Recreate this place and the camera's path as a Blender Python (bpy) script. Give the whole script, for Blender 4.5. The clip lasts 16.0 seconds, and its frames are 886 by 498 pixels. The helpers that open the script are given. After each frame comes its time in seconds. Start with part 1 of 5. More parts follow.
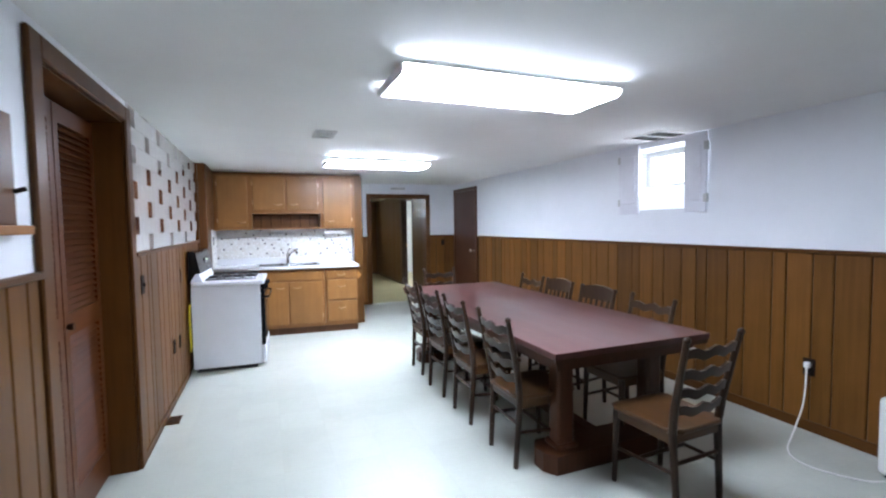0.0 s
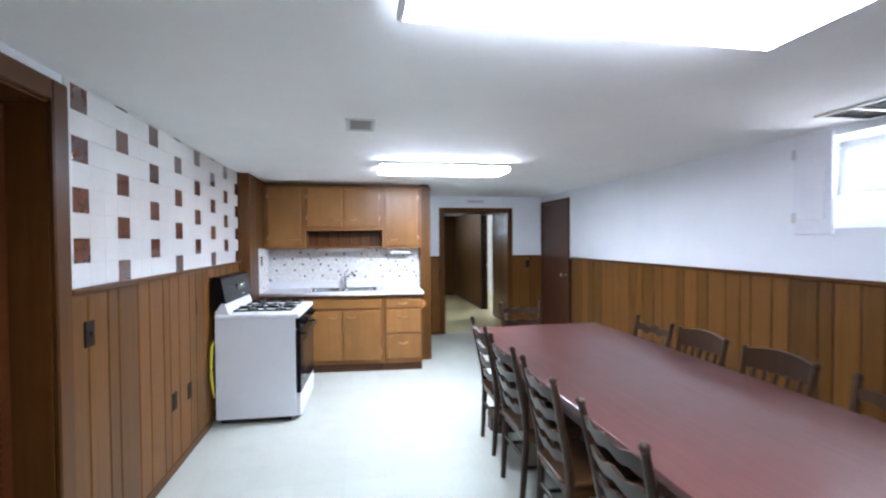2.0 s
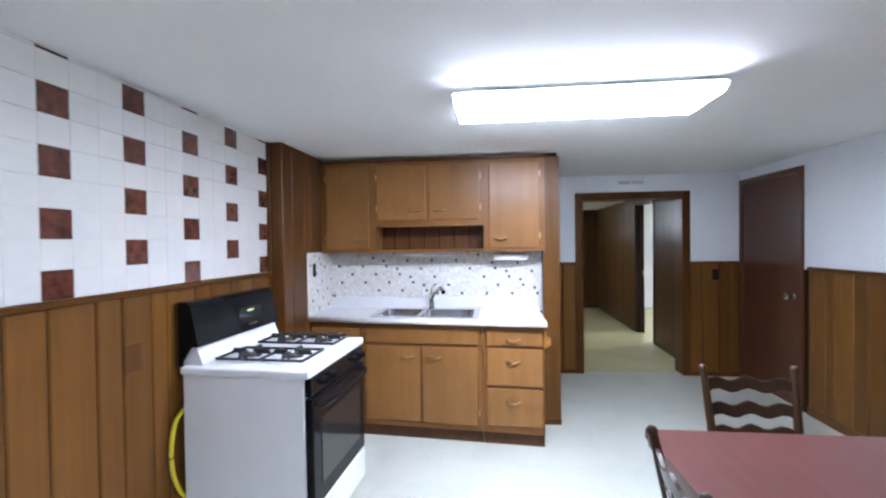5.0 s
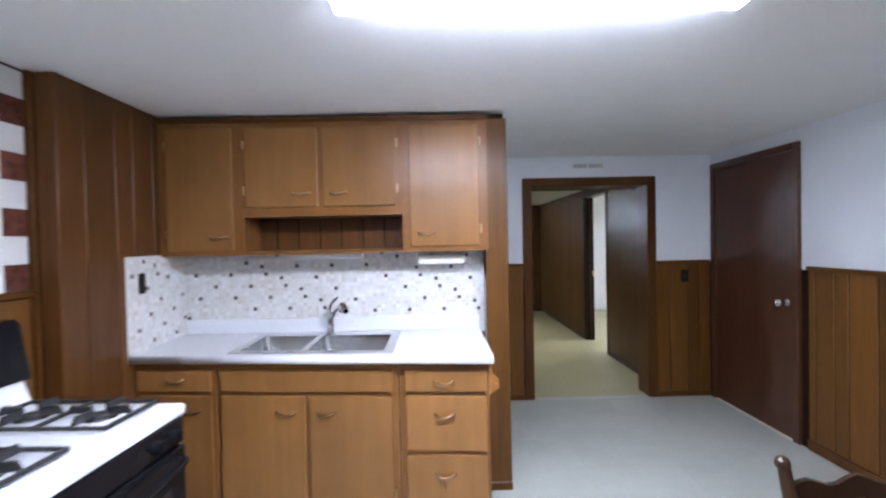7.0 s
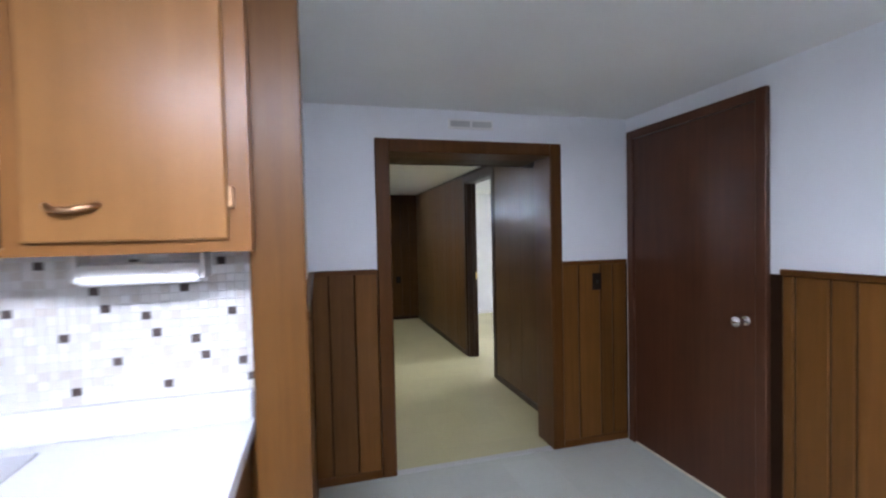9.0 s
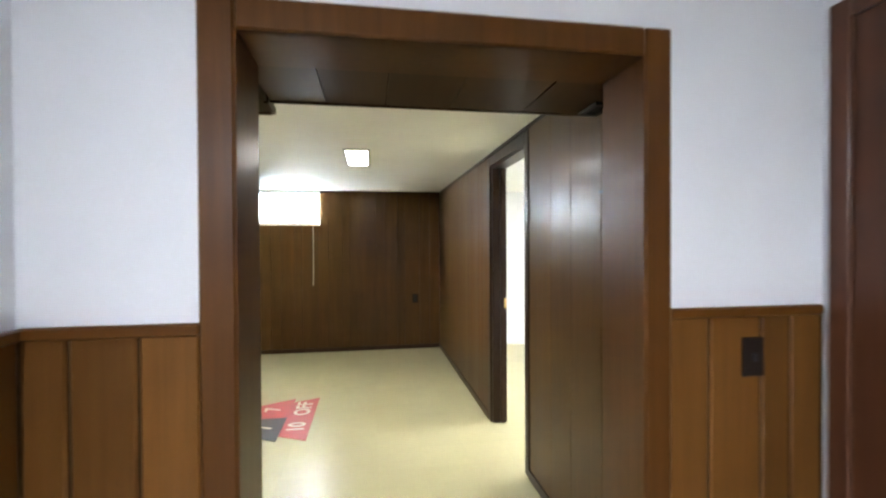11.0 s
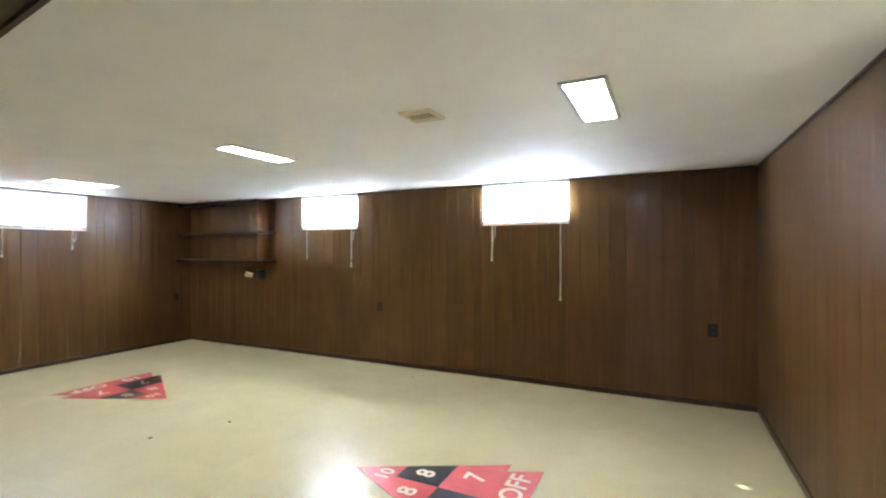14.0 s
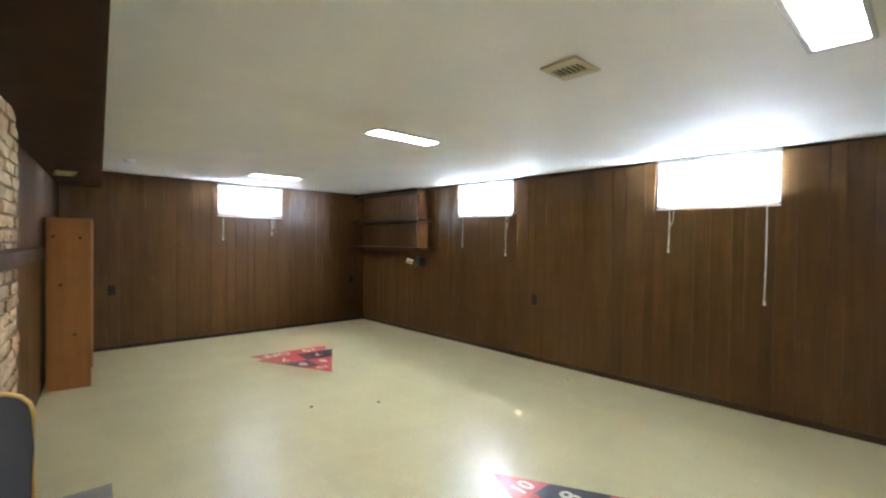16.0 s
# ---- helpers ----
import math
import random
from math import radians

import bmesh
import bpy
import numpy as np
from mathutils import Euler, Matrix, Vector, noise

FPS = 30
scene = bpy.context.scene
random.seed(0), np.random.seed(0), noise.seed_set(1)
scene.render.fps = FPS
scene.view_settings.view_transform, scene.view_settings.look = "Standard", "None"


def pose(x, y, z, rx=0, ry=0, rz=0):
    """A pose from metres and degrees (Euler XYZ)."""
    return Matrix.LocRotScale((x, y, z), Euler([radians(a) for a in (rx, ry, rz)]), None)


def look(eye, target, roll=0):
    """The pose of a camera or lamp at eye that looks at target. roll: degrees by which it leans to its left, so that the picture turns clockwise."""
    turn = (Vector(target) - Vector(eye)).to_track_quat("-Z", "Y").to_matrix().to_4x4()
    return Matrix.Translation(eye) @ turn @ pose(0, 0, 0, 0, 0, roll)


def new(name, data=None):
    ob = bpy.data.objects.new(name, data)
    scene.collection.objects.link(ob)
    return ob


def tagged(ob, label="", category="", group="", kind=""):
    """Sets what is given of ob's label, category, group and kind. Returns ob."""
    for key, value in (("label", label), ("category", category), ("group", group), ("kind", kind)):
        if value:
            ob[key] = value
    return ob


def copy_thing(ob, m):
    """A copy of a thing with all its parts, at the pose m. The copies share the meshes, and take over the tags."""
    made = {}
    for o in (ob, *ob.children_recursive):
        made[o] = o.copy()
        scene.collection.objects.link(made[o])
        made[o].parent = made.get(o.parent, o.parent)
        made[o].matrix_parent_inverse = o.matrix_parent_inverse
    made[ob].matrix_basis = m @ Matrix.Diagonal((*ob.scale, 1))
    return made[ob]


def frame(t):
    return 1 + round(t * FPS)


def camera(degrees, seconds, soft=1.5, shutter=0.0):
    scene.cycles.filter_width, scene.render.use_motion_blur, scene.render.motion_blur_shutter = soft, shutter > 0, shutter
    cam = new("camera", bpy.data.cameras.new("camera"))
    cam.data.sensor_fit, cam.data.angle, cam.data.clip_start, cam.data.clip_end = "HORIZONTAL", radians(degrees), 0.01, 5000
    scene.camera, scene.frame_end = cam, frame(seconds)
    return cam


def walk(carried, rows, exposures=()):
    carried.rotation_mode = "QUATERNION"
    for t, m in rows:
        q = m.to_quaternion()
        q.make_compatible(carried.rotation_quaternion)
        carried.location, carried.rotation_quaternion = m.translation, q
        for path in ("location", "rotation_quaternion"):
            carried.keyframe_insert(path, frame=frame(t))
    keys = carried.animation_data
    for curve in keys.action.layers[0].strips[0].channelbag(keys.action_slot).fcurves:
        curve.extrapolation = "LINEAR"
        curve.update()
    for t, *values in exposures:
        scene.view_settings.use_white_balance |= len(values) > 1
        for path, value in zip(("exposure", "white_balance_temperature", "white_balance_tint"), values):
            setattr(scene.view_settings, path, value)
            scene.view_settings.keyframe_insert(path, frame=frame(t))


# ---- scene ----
cam = camera(88.6, 16.0, 2.2, 0.5)
PATH = [
    (0, (-0.055, 0.527, 1.485), (0.669, 2.389, 1.376), -0.8),
    (0.5, (0.057, 0.746, 1.477), (0.761, 2.614, 1.358), -0.5),
    (1, (0.177, 1.0, 1.518), (0.787, 2.902, 1.406), -0.3),
    (1.5, (0.298, 1.313, 1.549), (0.794, 3.248, 1.458), -0.2),
    (2, (0.415, 1.626, 1.541), (0.776, 3.593, 1.501), -0.4),
    (2.5, (0.527, 1.971, 1.586), (0.715, 3.963, 1.576), -0.3),
    (3, (0.641, 2.309, 1.581), (0.687, 4.309, 1.587), -0.5),
    (3.5, (0.692, 2.657, 1.587), (0.624, 4.656, 1.586), -0.5),
    (6, (0.827, 4.134, 1.504), (0.58, 6.118, 1.456), -0.9),
    (6.5, (0.839, 4.419, 1.514), (0.716, 6.414, 1.463), -0.9),
    (7, (0.881, 4.706, 1.508), (0.913, 6.705, 1.47), -1.2),
    (7.5, (0.948, 5.036, 1.515), (1.159, 7.025, 1.475), -1.5),
    (8, (1.036, 5.401, 1.506), (1.426, 7.362, 1.453), -1.5),
    (8.5, (1.167, 5.779, 1.48), (1.703, 7.705, 1.417), -1.3),
    (11, (2.096, 7.736, 1.464), (2.412, 9.711, 1.443), -0.3),
    (11.5, (2.196, 8.104, 1.465), (2.302, 10.101, 1.458), 0.0),
    (12, (2.251, 8.443, 1.469), (2.135, 10.44, 1.454), 0.8),
    (12.5, (2.293, 8.711, 1.458), (1.946, 10.681, 1.448), 0.5),
    (13, (2.316, 8.922, 1.456), (1.771, 10.846, 1.46), 0.1),
    (13.5, (2.326, 9.108, 1.453), (1.605, 10.973, 1.461), -0.1),
    (14, (2.321, 9.248, 1.454), (1.442, 11.045, 1.457), -0.1),
    (14.5, (2.328, 9.371, 1.449), (1.271, 11.069, 1.439), 0.2),
    (15, (2.304, 9.468, 1.431), (1.088, 11.055, 1.408), 0.5),
    (15.5, (2.265, 9.557, 1.421), (0.913, 11.03, 1.395), 0.8),
    (16, (2.247, 9.625, 1.407), (0.784, 10.988, 1.372), 0.8),
]
EXPO = 0.35
walk(cam, [(t, look(eye, target, roll)) for t, eye, target, roll in PATH], [
    (0, EXPO + 0.3, 6500, 13), (3.5, EXPO + 0.2, 6500, 15), (6.5, EXPO + 0.02, 6500, 17), (8.5, EXPO - 0.02, 6500, 20),
    (11, EXPO + 1.15, 7300, 14), (11.5, EXPO + 1.0, 7200, 16), (12, EXPO + 0.92, 7100, 18), (12.7, EXPO + 1.17, 6900, 20),
    (14, EXPO + 1.24, 6600, 20), (16, EXPO + 1.07, 6550, 19)])

# ---- world and lamps ----
world = bpy.data.worlds.new("sky")
scene.world = world
world.use_nodes = True
sky = world.node_tree.nodes.new("ShaderNodeTexSky")
sky.sky_type, sky.sun_disc, sky.sun_elevation, sky.sun_rotation = "NISHITA", False, radians(42.0), radians(-43.8)
world.node_tree.links.new(sky.outputs[0], world.node_tree.nodes["Background"].inputs[0])
world.node_tree.nodes["Background"].inputs[1].default_value = 0.08


def area(name, eye, target, sx, sy, watts, colour):
    d = bpy.data.lights.new(name, "AREA")
    d.shape, d.size, d.size_y, d.energy, d.color = "RECTANGLE", sx, sy, watts, colour
    ob = new(name, d)
    ob.matrix_world = look(eye, target)
    return ob


TUBE, SPOT, DAY = 34.0, 25.0, 30.0
sun = bpy.data.lights.new("sun", "SUN")
sun.energy, sun.angle, sun.color = 5.0, radians(0.5), (1.0, 0.97, 0.93)
new("sun", sun).matrix_world = look((-9.6, 22.0, 12.5), (0.0, 12.0, 0.0))
area("daylight", (4.02, 3.81, 2.02), (3.4, 3.81, 1.9), 0.85, 0.5, 11.0, (0.80, 0.88, 1.0))
area("daylight", (0.94, 14.34, 1.97), (0.94, 14, 1.96), 0.9, 0.4, 22 * DAY, (0.67, 0.83, 1.0))
area("daylight", (-1.76, 14.34, 1.97), (-1.76, 14, 1.96), 0.88, 0.4, 22 * DAY, (0.67, 0.83, 1.0))
area("daylight", (-4.88, 12.13, 1.97), (-4.5, 12.13, 1.96), 0.88, 0.36, 22 * DAY, (0.67, 0.83, 1.0))


# ---- materials ----
def shader(name, rough=0.5, metal=0.0, coat=0.0):
    m = bpy.data.materials.new(name)
    m.use_nodes = True
    n, l = m.node_tree.nodes, m.node_tree.links
    p = n["Principled BSDF"]
    p.inputs["Roughness"].default_value, p.inputs["Metallic"].default_value = rough, metal
    p.inputs["Coat Weight"].default_value = coat
    return m, n, l, p


def coords(n, l, scale, per_object=True):
    """Object coordinates, shifted at random from object to object."""
    tc, mp = n.new("ShaderNodeTexCoord"), n.new("ShaderNodeMapping")
    mp.inputs["Scale"].default_value = scale
    l.new(tc.outputs["Object"], mp.inputs["Vector"])
    if per_object:
        info, mul = n.new("ShaderNodeObjectInfo"), n.new("ShaderNodeMath")
        mul.operation = "MULTIPLY"
        mul.inputs[1].default_value = 37.0
        l.new(info.outputs["Random"], mul.inputs[0])
        l.new(mul.outputs[0], mp.inputs["Location"])
    return mp.outputs["Vector"]


def noise_tex(n, l, vec, scale, detail=4.0, rough=0.6):
    t = n.new("ShaderNodeTexNoise")
    t.inputs["Scale"].default_value, t.inputs["Detail"].default_value, t.inputs["Roughness"].default_value = scale, detail, rough
    l.new(vec, t.inputs["Vector"])
    return t.outputs["Fac"]


def ramp(n, l, fac, stops):
    """Blends from colour to colour over the stops' positions."""
    out = None
    for (p0, c0), (p1, c1) in zip(stops, stops[1:]):
        mr, mx = n.new("ShaderNodeMapRange"), n.new("ShaderNodeMix")
        mr.inputs["From Min"].default_value, mr.inputs["From Max"].default_value = p0, p1
        l.new(fac, mr.inputs["Value"])
        mx.data_type = "RGBA"
        l.new(mr.outputs[0], mx.inputs[0])
        mx.inputs[6].default_value, mx.inputs[7].default_value = (*c0, 1), (*c1, 1)
        if out:
            l.new(out, mx.inputs[6])
        out = mx.outputs[2]
    return out


def bump(n, l, p, height, strength, dist=0.002):
    b = n.new("ShaderNodeBump")
    b.inputs["Strength"].default_value, b.inputs["Distance"].default_value = strength, dist
    l.new(height, b.inputs["Height"])
    l.new(b.outputs[0], p.inputs["Normal"])


def tone(n, l, colour, fac, lo, hi):
    """Scales a colour's value by a factor between lo and hi."""
    mr, hs = n.new("ShaderNodeMapRange"), n.new("ShaderNodeHueSaturation")
    mr.inputs["To Min"].default_value, mr.inputs["To Max"].default_value = lo, hi
    l.new(fac, mr.inputs["Value"])
    l.new(mr.outputs[0], hs.inputs["Value"])
    l.new(colour, hs.inputs["Color"])
    return hs.outputs["Color"]


def wood(name, dark, light, rough=0.35, along="z", vary=(0.8, 1.2), coat=0.15, grain=1.0):
    m, n, l, p = shader(name, rough, 0, coat)
    p.inputs["Coat Roughness"].default_value = 0.28
    p.inputs["Specular IOR Level"].default_value = 0.14
    s = {"z": (20, 20, 0.9), "x": (0.9, 20, 20), "y": (20, 0.9, 20)}[along]
    v = coords(n, l, s)
    g = noise_tex(n, l, v, 1.6 * grain, 6, 0.65)
    big = noise_tex(n, l, coords(n, l, tuple(k * 0.12 for k in s)), 1.5, 3)
    c = ramp(n, l, g, [(0.15, dark), (0.85, light)])
    c = tone(n, l, c, big, 0.74, 1.26)
    c = tone(n, l, c, noise_tex(n, l, coords(n, l, (1, 1, 1)), 4.5, 5, 0.6), 0.80, 1.20)
    info = n.new("ShaderNodeObjectInfo")
    c = tone(n, l, c, info.outputs["Random"], *vary)
    l.new(c, p.inputs["Base Color"])
    rr = n.new("ShaderNodeMapRange")
    rr.inputs["To Min"].default_value, rr.inputs["To Max"].default_value = max(0.295, rough - 0.04), rough + 0.14
    l.new(big, rr.inputs["Value"])
    l.new(rr.outputs[0], p.inputs["Roughness"])
    bump(n, l, p, g, 0.12, 0.001)
    return m


def plain(name, colour, rough=0.5, metal=0.0, mottled=0.08, scale=6.0, relief=0.0, relief_scale=120.0, coat=0.0):
    m, n, l, p = shader(name, rough, metal, coat)
    v = coords(n, l, (1, 1, 1))
    a, b = noise_tex(n, l, v, scale, 5), noise_tex(n, l, v, relief_scale, 3)
    lo = tuple(c * (1 - mottled) for c in colour)
    hi = tuple(min(1, c * (1 + mottled)) for c in colour)
    c = ramp(n, l, a, [(0.3, lo), (0.7, hi)])
    l.new(c, p.inputs["Base Color"])
    rr = n.new("ShaderNodeMapRange")
    rr.inputs["To Min"].default_value, rr.inputs["To Max"].default_value = (max(0.03, rough - 0.07) if rough < 0.2 else max(0.295, rough - 0.07)), min(1, rough + 0.07 if rough < 0.2 else max(0.36, rough + 0.07))
    l.new(a, rr.inputs["Value"])
    l.new(rr.outputs[0], p.inputs["Roughness"])
    if relief:
        bump(n, l, p, b, relief, 0.001)
    return m


def glow(name, colour, strength):
    m, n, l, p = shader(name, 0.4)
    p.inputs["Base Color"].default_value = (0.9, 0.9, 0.9, 1)
    p.inputs["Emission Color"].default_value = (*colour, 1)
    p.inputs["Emission Strength"].default_value = strength
    return m


def floor_mat(name, lo, hi, tile, rough, wax, wax_rough):
    """Waxed vinyl tiles: faint joints, tone from tile to tile, clouded wax and scuffs."""
    m, n, l, p = shader(name, rough, 0, wax)
    p.inputs["Specular IOR Level"].default_value = 0.16
    p.inputs["Coat Roughness"].default_value = wax_rough
    v = coords(n, l, (1, 1, 1), False)
    br = n.new("ShaderNodeTexBrick")
    br.offset, br.squash = 0.0, 1.0
    br.inputs["Scale"].default_value = 1.0
    br.inputs["Brick Width"].default_value = br.inputs["Row Height"].default_value = tile
    br.inputs["Mortar Size"].default_value = 0.001
    br.inputs["Mortar Smooth"].default_value = 0.4
    br.inputs["Color1"].default_value, br.inputs["Color2"].default_value = (0.2, 0.2, 0.2, 1), (0.8, 0.8, 0.8, 1)
    br.inputs["Mortar"].default_value = (0.0, 0.0, 0.0, 1)
    l.new(v, br.inputs["Vector"])
    cloud = noise_tex(n, l, v, 0.9, 1.5, 0.4)
    speck = noise_tex(n, l, v, 45, 3)
    c = ramp(n, l, cloud, [(0.2, lo), (0.8, hi)])
    c = tone(n, l, c, speck, 0.95, 1.05)
    c = tone(n, l, c, noise_tex(n, l, v, 2.3, 6, 0.65), 0.88, 1.10)
    worn = n.new("ShaderNodeMapRange")
    worn.inputs["From Min"].default_value, worn.inputs["From Max"].default_value = 0.55, 0.8
    l.new(noise_tex(n, l, v, 0.7, 7, 0.7), worn.inputs["Value"])
    c = tone(n, l, c, worn.outputs[0], 1.0, 0.8)
    c = tone(n, l, c, br.outputs["Color"], 0.955, 1.045)
    c = tone(n, l, c, br.outputs["Fac"], 1.0, 0.93)
    l.new(c, p.inputs["Base Color"])
    rr = n.new("ShaderNodeMapRange")
    rr.inputs["To Min"].default_value, rr.inputs["To Max"].default_value = 0.295, 0.38
    l.new(cloud, rr.inputs["Value"])
    l.new(rr.outputs[0], p.inputs["Roughness"])
    bump(n, l, p, noise_tex(n, l, v, 2.5, 1), 0.12, 0.004)
    return m


WALL_WHITE = plain("white_wall_paint", (0.785, 0.81, 0.845), 0.55, mottled=0.03, scale=2, relief=0.25, relief_scale=180)
CEIL_WHITE = plain("white_ceiling_paint", (0.80, 0.81, 0.80), 0.8, mottled=0.03, scale=1.5, relief=0.4, relief_scale=90)
CEIL_CREAM = plain("cream_ceiling_paint", (0.82, 0.82, 0.80), 0.75, mottled=0.04, scale=1.5, relief=0.4, relief_scale=90)
FLOOR_PALE = floor_mat("pale_vinyl_tile", (0.465, 0.495, 0.435), (0.525, 0.55, 0.49), 0.305, 0.3, 0.4, 0.09)
FLOOR_TAN = floor_mat("yellowed_vinyl_tile", (0.49, 0.452, 0.245), (0.55, 0.507, 0.292), 0.305, 0.24, 0.14, 0.2)
PANEL = wood("honey_plank", (0.093, 0.036, 0.0072), (0.166, 0.069, 0.0155), 0.38, vary=(0.72, 1.25))
PANEL_RED = wood("red_brown_plank", (0.068, 0.025, 0.007), (0.135, 0.054, 0.016), 0.33, vary=(0.8, 1.2))
PANEL_DARK = wood("dark_walnut_plank", (0.060, 0.0285, 0.0085), (0.107, 0.053, 0.0165), 0.32, vary=(0.93, 1.08), coat=0.12)
PANEL_DARK.node_tree.nodes["Principled BSDF"].inputs["Specular IOR Level"].default_value = 0.1
GROOVE = plain("dark_groove", (0.022, 0.010, 0.005), 0.9)
TRIM = wood("brown_trim_z", (0.062, 0.022, 0.0045), (0.112, 0.042, 0.0090), 0.32, "z", (0.9, 1.1), 0.10)
TRIM_X = wood("brown_trim_x", (0.060, 0.021, 0.0040), (0.115, 0.043, 0.0080), 0.32, "x", (0.9, 1.1), 0.12)
TRIM_Y = wood("brown_trim_y", (0.060, 0.021, 0.0040), (0.115, 0.043, 0.0080), 0.32, "y", (0.9, 1.1), 0.12)
TRIM_DARK = wood("dark_trim", (0.020, 0.009, 0.004), (0.048, 0.021, 0.009), 0.32, coat=0.12)
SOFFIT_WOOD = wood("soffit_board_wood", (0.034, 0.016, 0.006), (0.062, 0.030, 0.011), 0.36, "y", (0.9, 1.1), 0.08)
DOOR_WOOD = wood("dark_red_door_veneer", (0.055, 0.019, 0.009), (0.095, 0.035, 0.017), 0.3, vary=(0.95, 1.05), coat=0.3)
LOUVER = wood("red_brown_louver", (0.056, 0.015, 0.004), (0.100, 0.030, 0.008), 0.33, "y", (0.85, 1.15), 0.1)
CAB = wood("maple_cabinet_door", (0.195, 0.085, 0.024), (0.258, 0.118, 0.037), 0.3, vary=(0.92, 1.08), coat=0.3, grain=0.5)
CAB_FRAME = wood("maple_cabinet_frame", (0.160, 0.064, 0.016), (0.215, 0.090, 0.025), 0.32, vary=(0.95, 1.05), coat=0.3)
CAB_DARK = wood("brown_toe_kick", (0.06, 0.025, 0.012), (0.11, 0.045, 0.02), 0.5)
TABLE = wood("mahogany_laminate", (0.058, 0.021, 0.018), (0.100, 0.038, 0.032), 0.30, "y", (0.98, 1.02), 0.45)
for glossy, rough_coat in ((TABLE, 0.13), (PANEL_DARK, 0.16)):
    glossy.node_tree.nodes["Principled BSDF"].inputs["Coat Roughness"].default_value = rough_coat
TABLE_LEG = wood("table_leg_wood", (0.040, 0.013, 0.005), (0.078, 0.026, 0.010), 0.33)
CHAIR = wood("dark_chair_wood", (0.016, 0.008, 0.004), (0.038, 0.018, 0.009), 0.30, vary=(0.85, 1.3), coat=0.2)
CHAIR_SEAT = wood("worn_brown_seat", (0.040, 0.018, 0.007), (0.095, 0.043, 0.015), 0.30, "y", (0.75, 1.2), 0.25)
PINE = wood("knotty_pine", (0.27, 0.108, 0.026), (0.38, 0.165, 0.046), 0.4)
WHITE_TILE = plain("white_glazed_tile", (0.66, 0.655, 0.635), 0.12, mottled=0.03, scale=9, coat=0.4)
BROWN_TILE = plain("brown_glazed_tile", (0.10, 0.032, 0.022), 0.14, mottled=0.5, scale=22, coat=0.4)
GROUT = plain("grout", (0.66, 0.655, 0.635), 0.85)
ENAMEL = plain("white_enamel", (0.78, 0.80, 0.84), 0.22, mottled=0.02, coat=0.3)
BLACK_ENAMEL = plain("black_enamel", (0.008, 0.008, 0.009), 0.12, mottled=0.1, coat=0.0)
BLACK_ENAMEL.node_tree.nodes["Principled BSDF"].inputs["Specular IOR Level"].default_value = 0.1
BLACK_GLASS = plain("black_oven_glass", (0.02, 0.02, 0.021), 0.06, mottled=0.05)
IRON = plain("black_cast_iron", (0.018, 0.018, 0.018), 0.5, relief=0.3)
STEEL = plain("brushed_stainless", (0.60, 0.60, 0.60), 0.16, 1.0, mottled=0.06, scale=14)
CHROME = plain("chrome", (0.75, 0.75, 0.76), 0.08, 1.0, mottled=0.03)
BRASS = plain("polished_brass", (0.75, 0.52, 0.2), 0.2, 1.0, mottled=0.1)
COPPER = plain("worn_copper_pull", (0.36, 0.21, 0.115), 0.3, 1.0, mottled=0.2, scale=30)
COUNTER = plain("white_laminate", (0.68, 0.69, 0.71), 0.3, mottled=0.02, scale=30)
PLASTIC_WHITE = plain("white_plastic", (0.78, 0.78, 0.76), 0.4, mottled=0.03)
SHUTTER = plain("white_shutter_paint", (0.74, 0.75, 0.80), 0.45, mottled=0.04)
PLATE = plain("brown_plastic_plate", (0.016, 0.010, 0.008), 0.6)
for matte, level in ((GROOVE, 0.05), (PLATE, 0.12)):
    matte.node_tree.nodes["Principled BSDF"].inputs["Specular IOR Level"].default_value = level
SLOT = plain("black_void", (0.006, 0.006, 0.006), 0.8)
VENT = plain("grey_vent_metal", (0.50, 0.51, 0.50), 0.5, mottled=0.08)
VENT_CREAM = plain("cream_vent", (0.62, 0.57, 0.36), 0.5, mottled=0.06)
YELLOW = plain("yellow_gas_hose", (0.75, 0.62, 0.03), 0.4)
RED_PAINT = plain("red_floor_paint", (0.50, 0.055, 0.045), 0.35, mottled=0.15, scale=14, coat=0.2)
BLACK_PAINT = plain("black_floor_paint", (0.02, 0.019, 0.02), 0.35, mottled=0.3, scale=14, coat=0.2)
CREAM_PAINT = plain("cream_lettering_and_strip", (0.72, 0.66, 0.50), 0.4, mottled=0.1, scale=30)
STONE = plain("tan_split_brick", (0.40, 0.275, 0.150), 0.85, mottled=0.4, scale=9, relief=0.8, relief_scale=60)
STONE_DARK = plain("mortar_shadow", (0.10, 0.075, 0.05), 0.9, mottled=0.3)
SLATE = plain("grey_hearth_slate", (0.20, 0.20, 0.18), 0.5, mottled=0.2)
MESH_METAL = plain("dark_screen_mesh", (0.05, 0.05, 0.05), 0.6)
TUBE_GLOW = glow("fluorescent_lens", (0.83, 0.95, 1.16), TUBE * 0.75)
TUBE_GLOW_NEW = glow("bright_fluorescent_lens", (0.83, 0.95, 1.16), TUBE * 1.55)
SPOT_GLOW = glow("recessed_lens", (0.92, 0.98, 1.06), SPOT)
ROOM_GLOW = glow("side_room_added_lens", (0.86, 0.96, 1.14), 30.0)
DAY_GLOW = glow("pale_daylight", (0.88, 0.95, 1.06), 5.0)
STUDIO_WHITE = plain("side_room_white", (0.82, 0.83, 0.83), 0.6, mottled=0.03)
GREEN_LED = glow("green_digits", (0.4, 1.0, 0.1), 0.7)


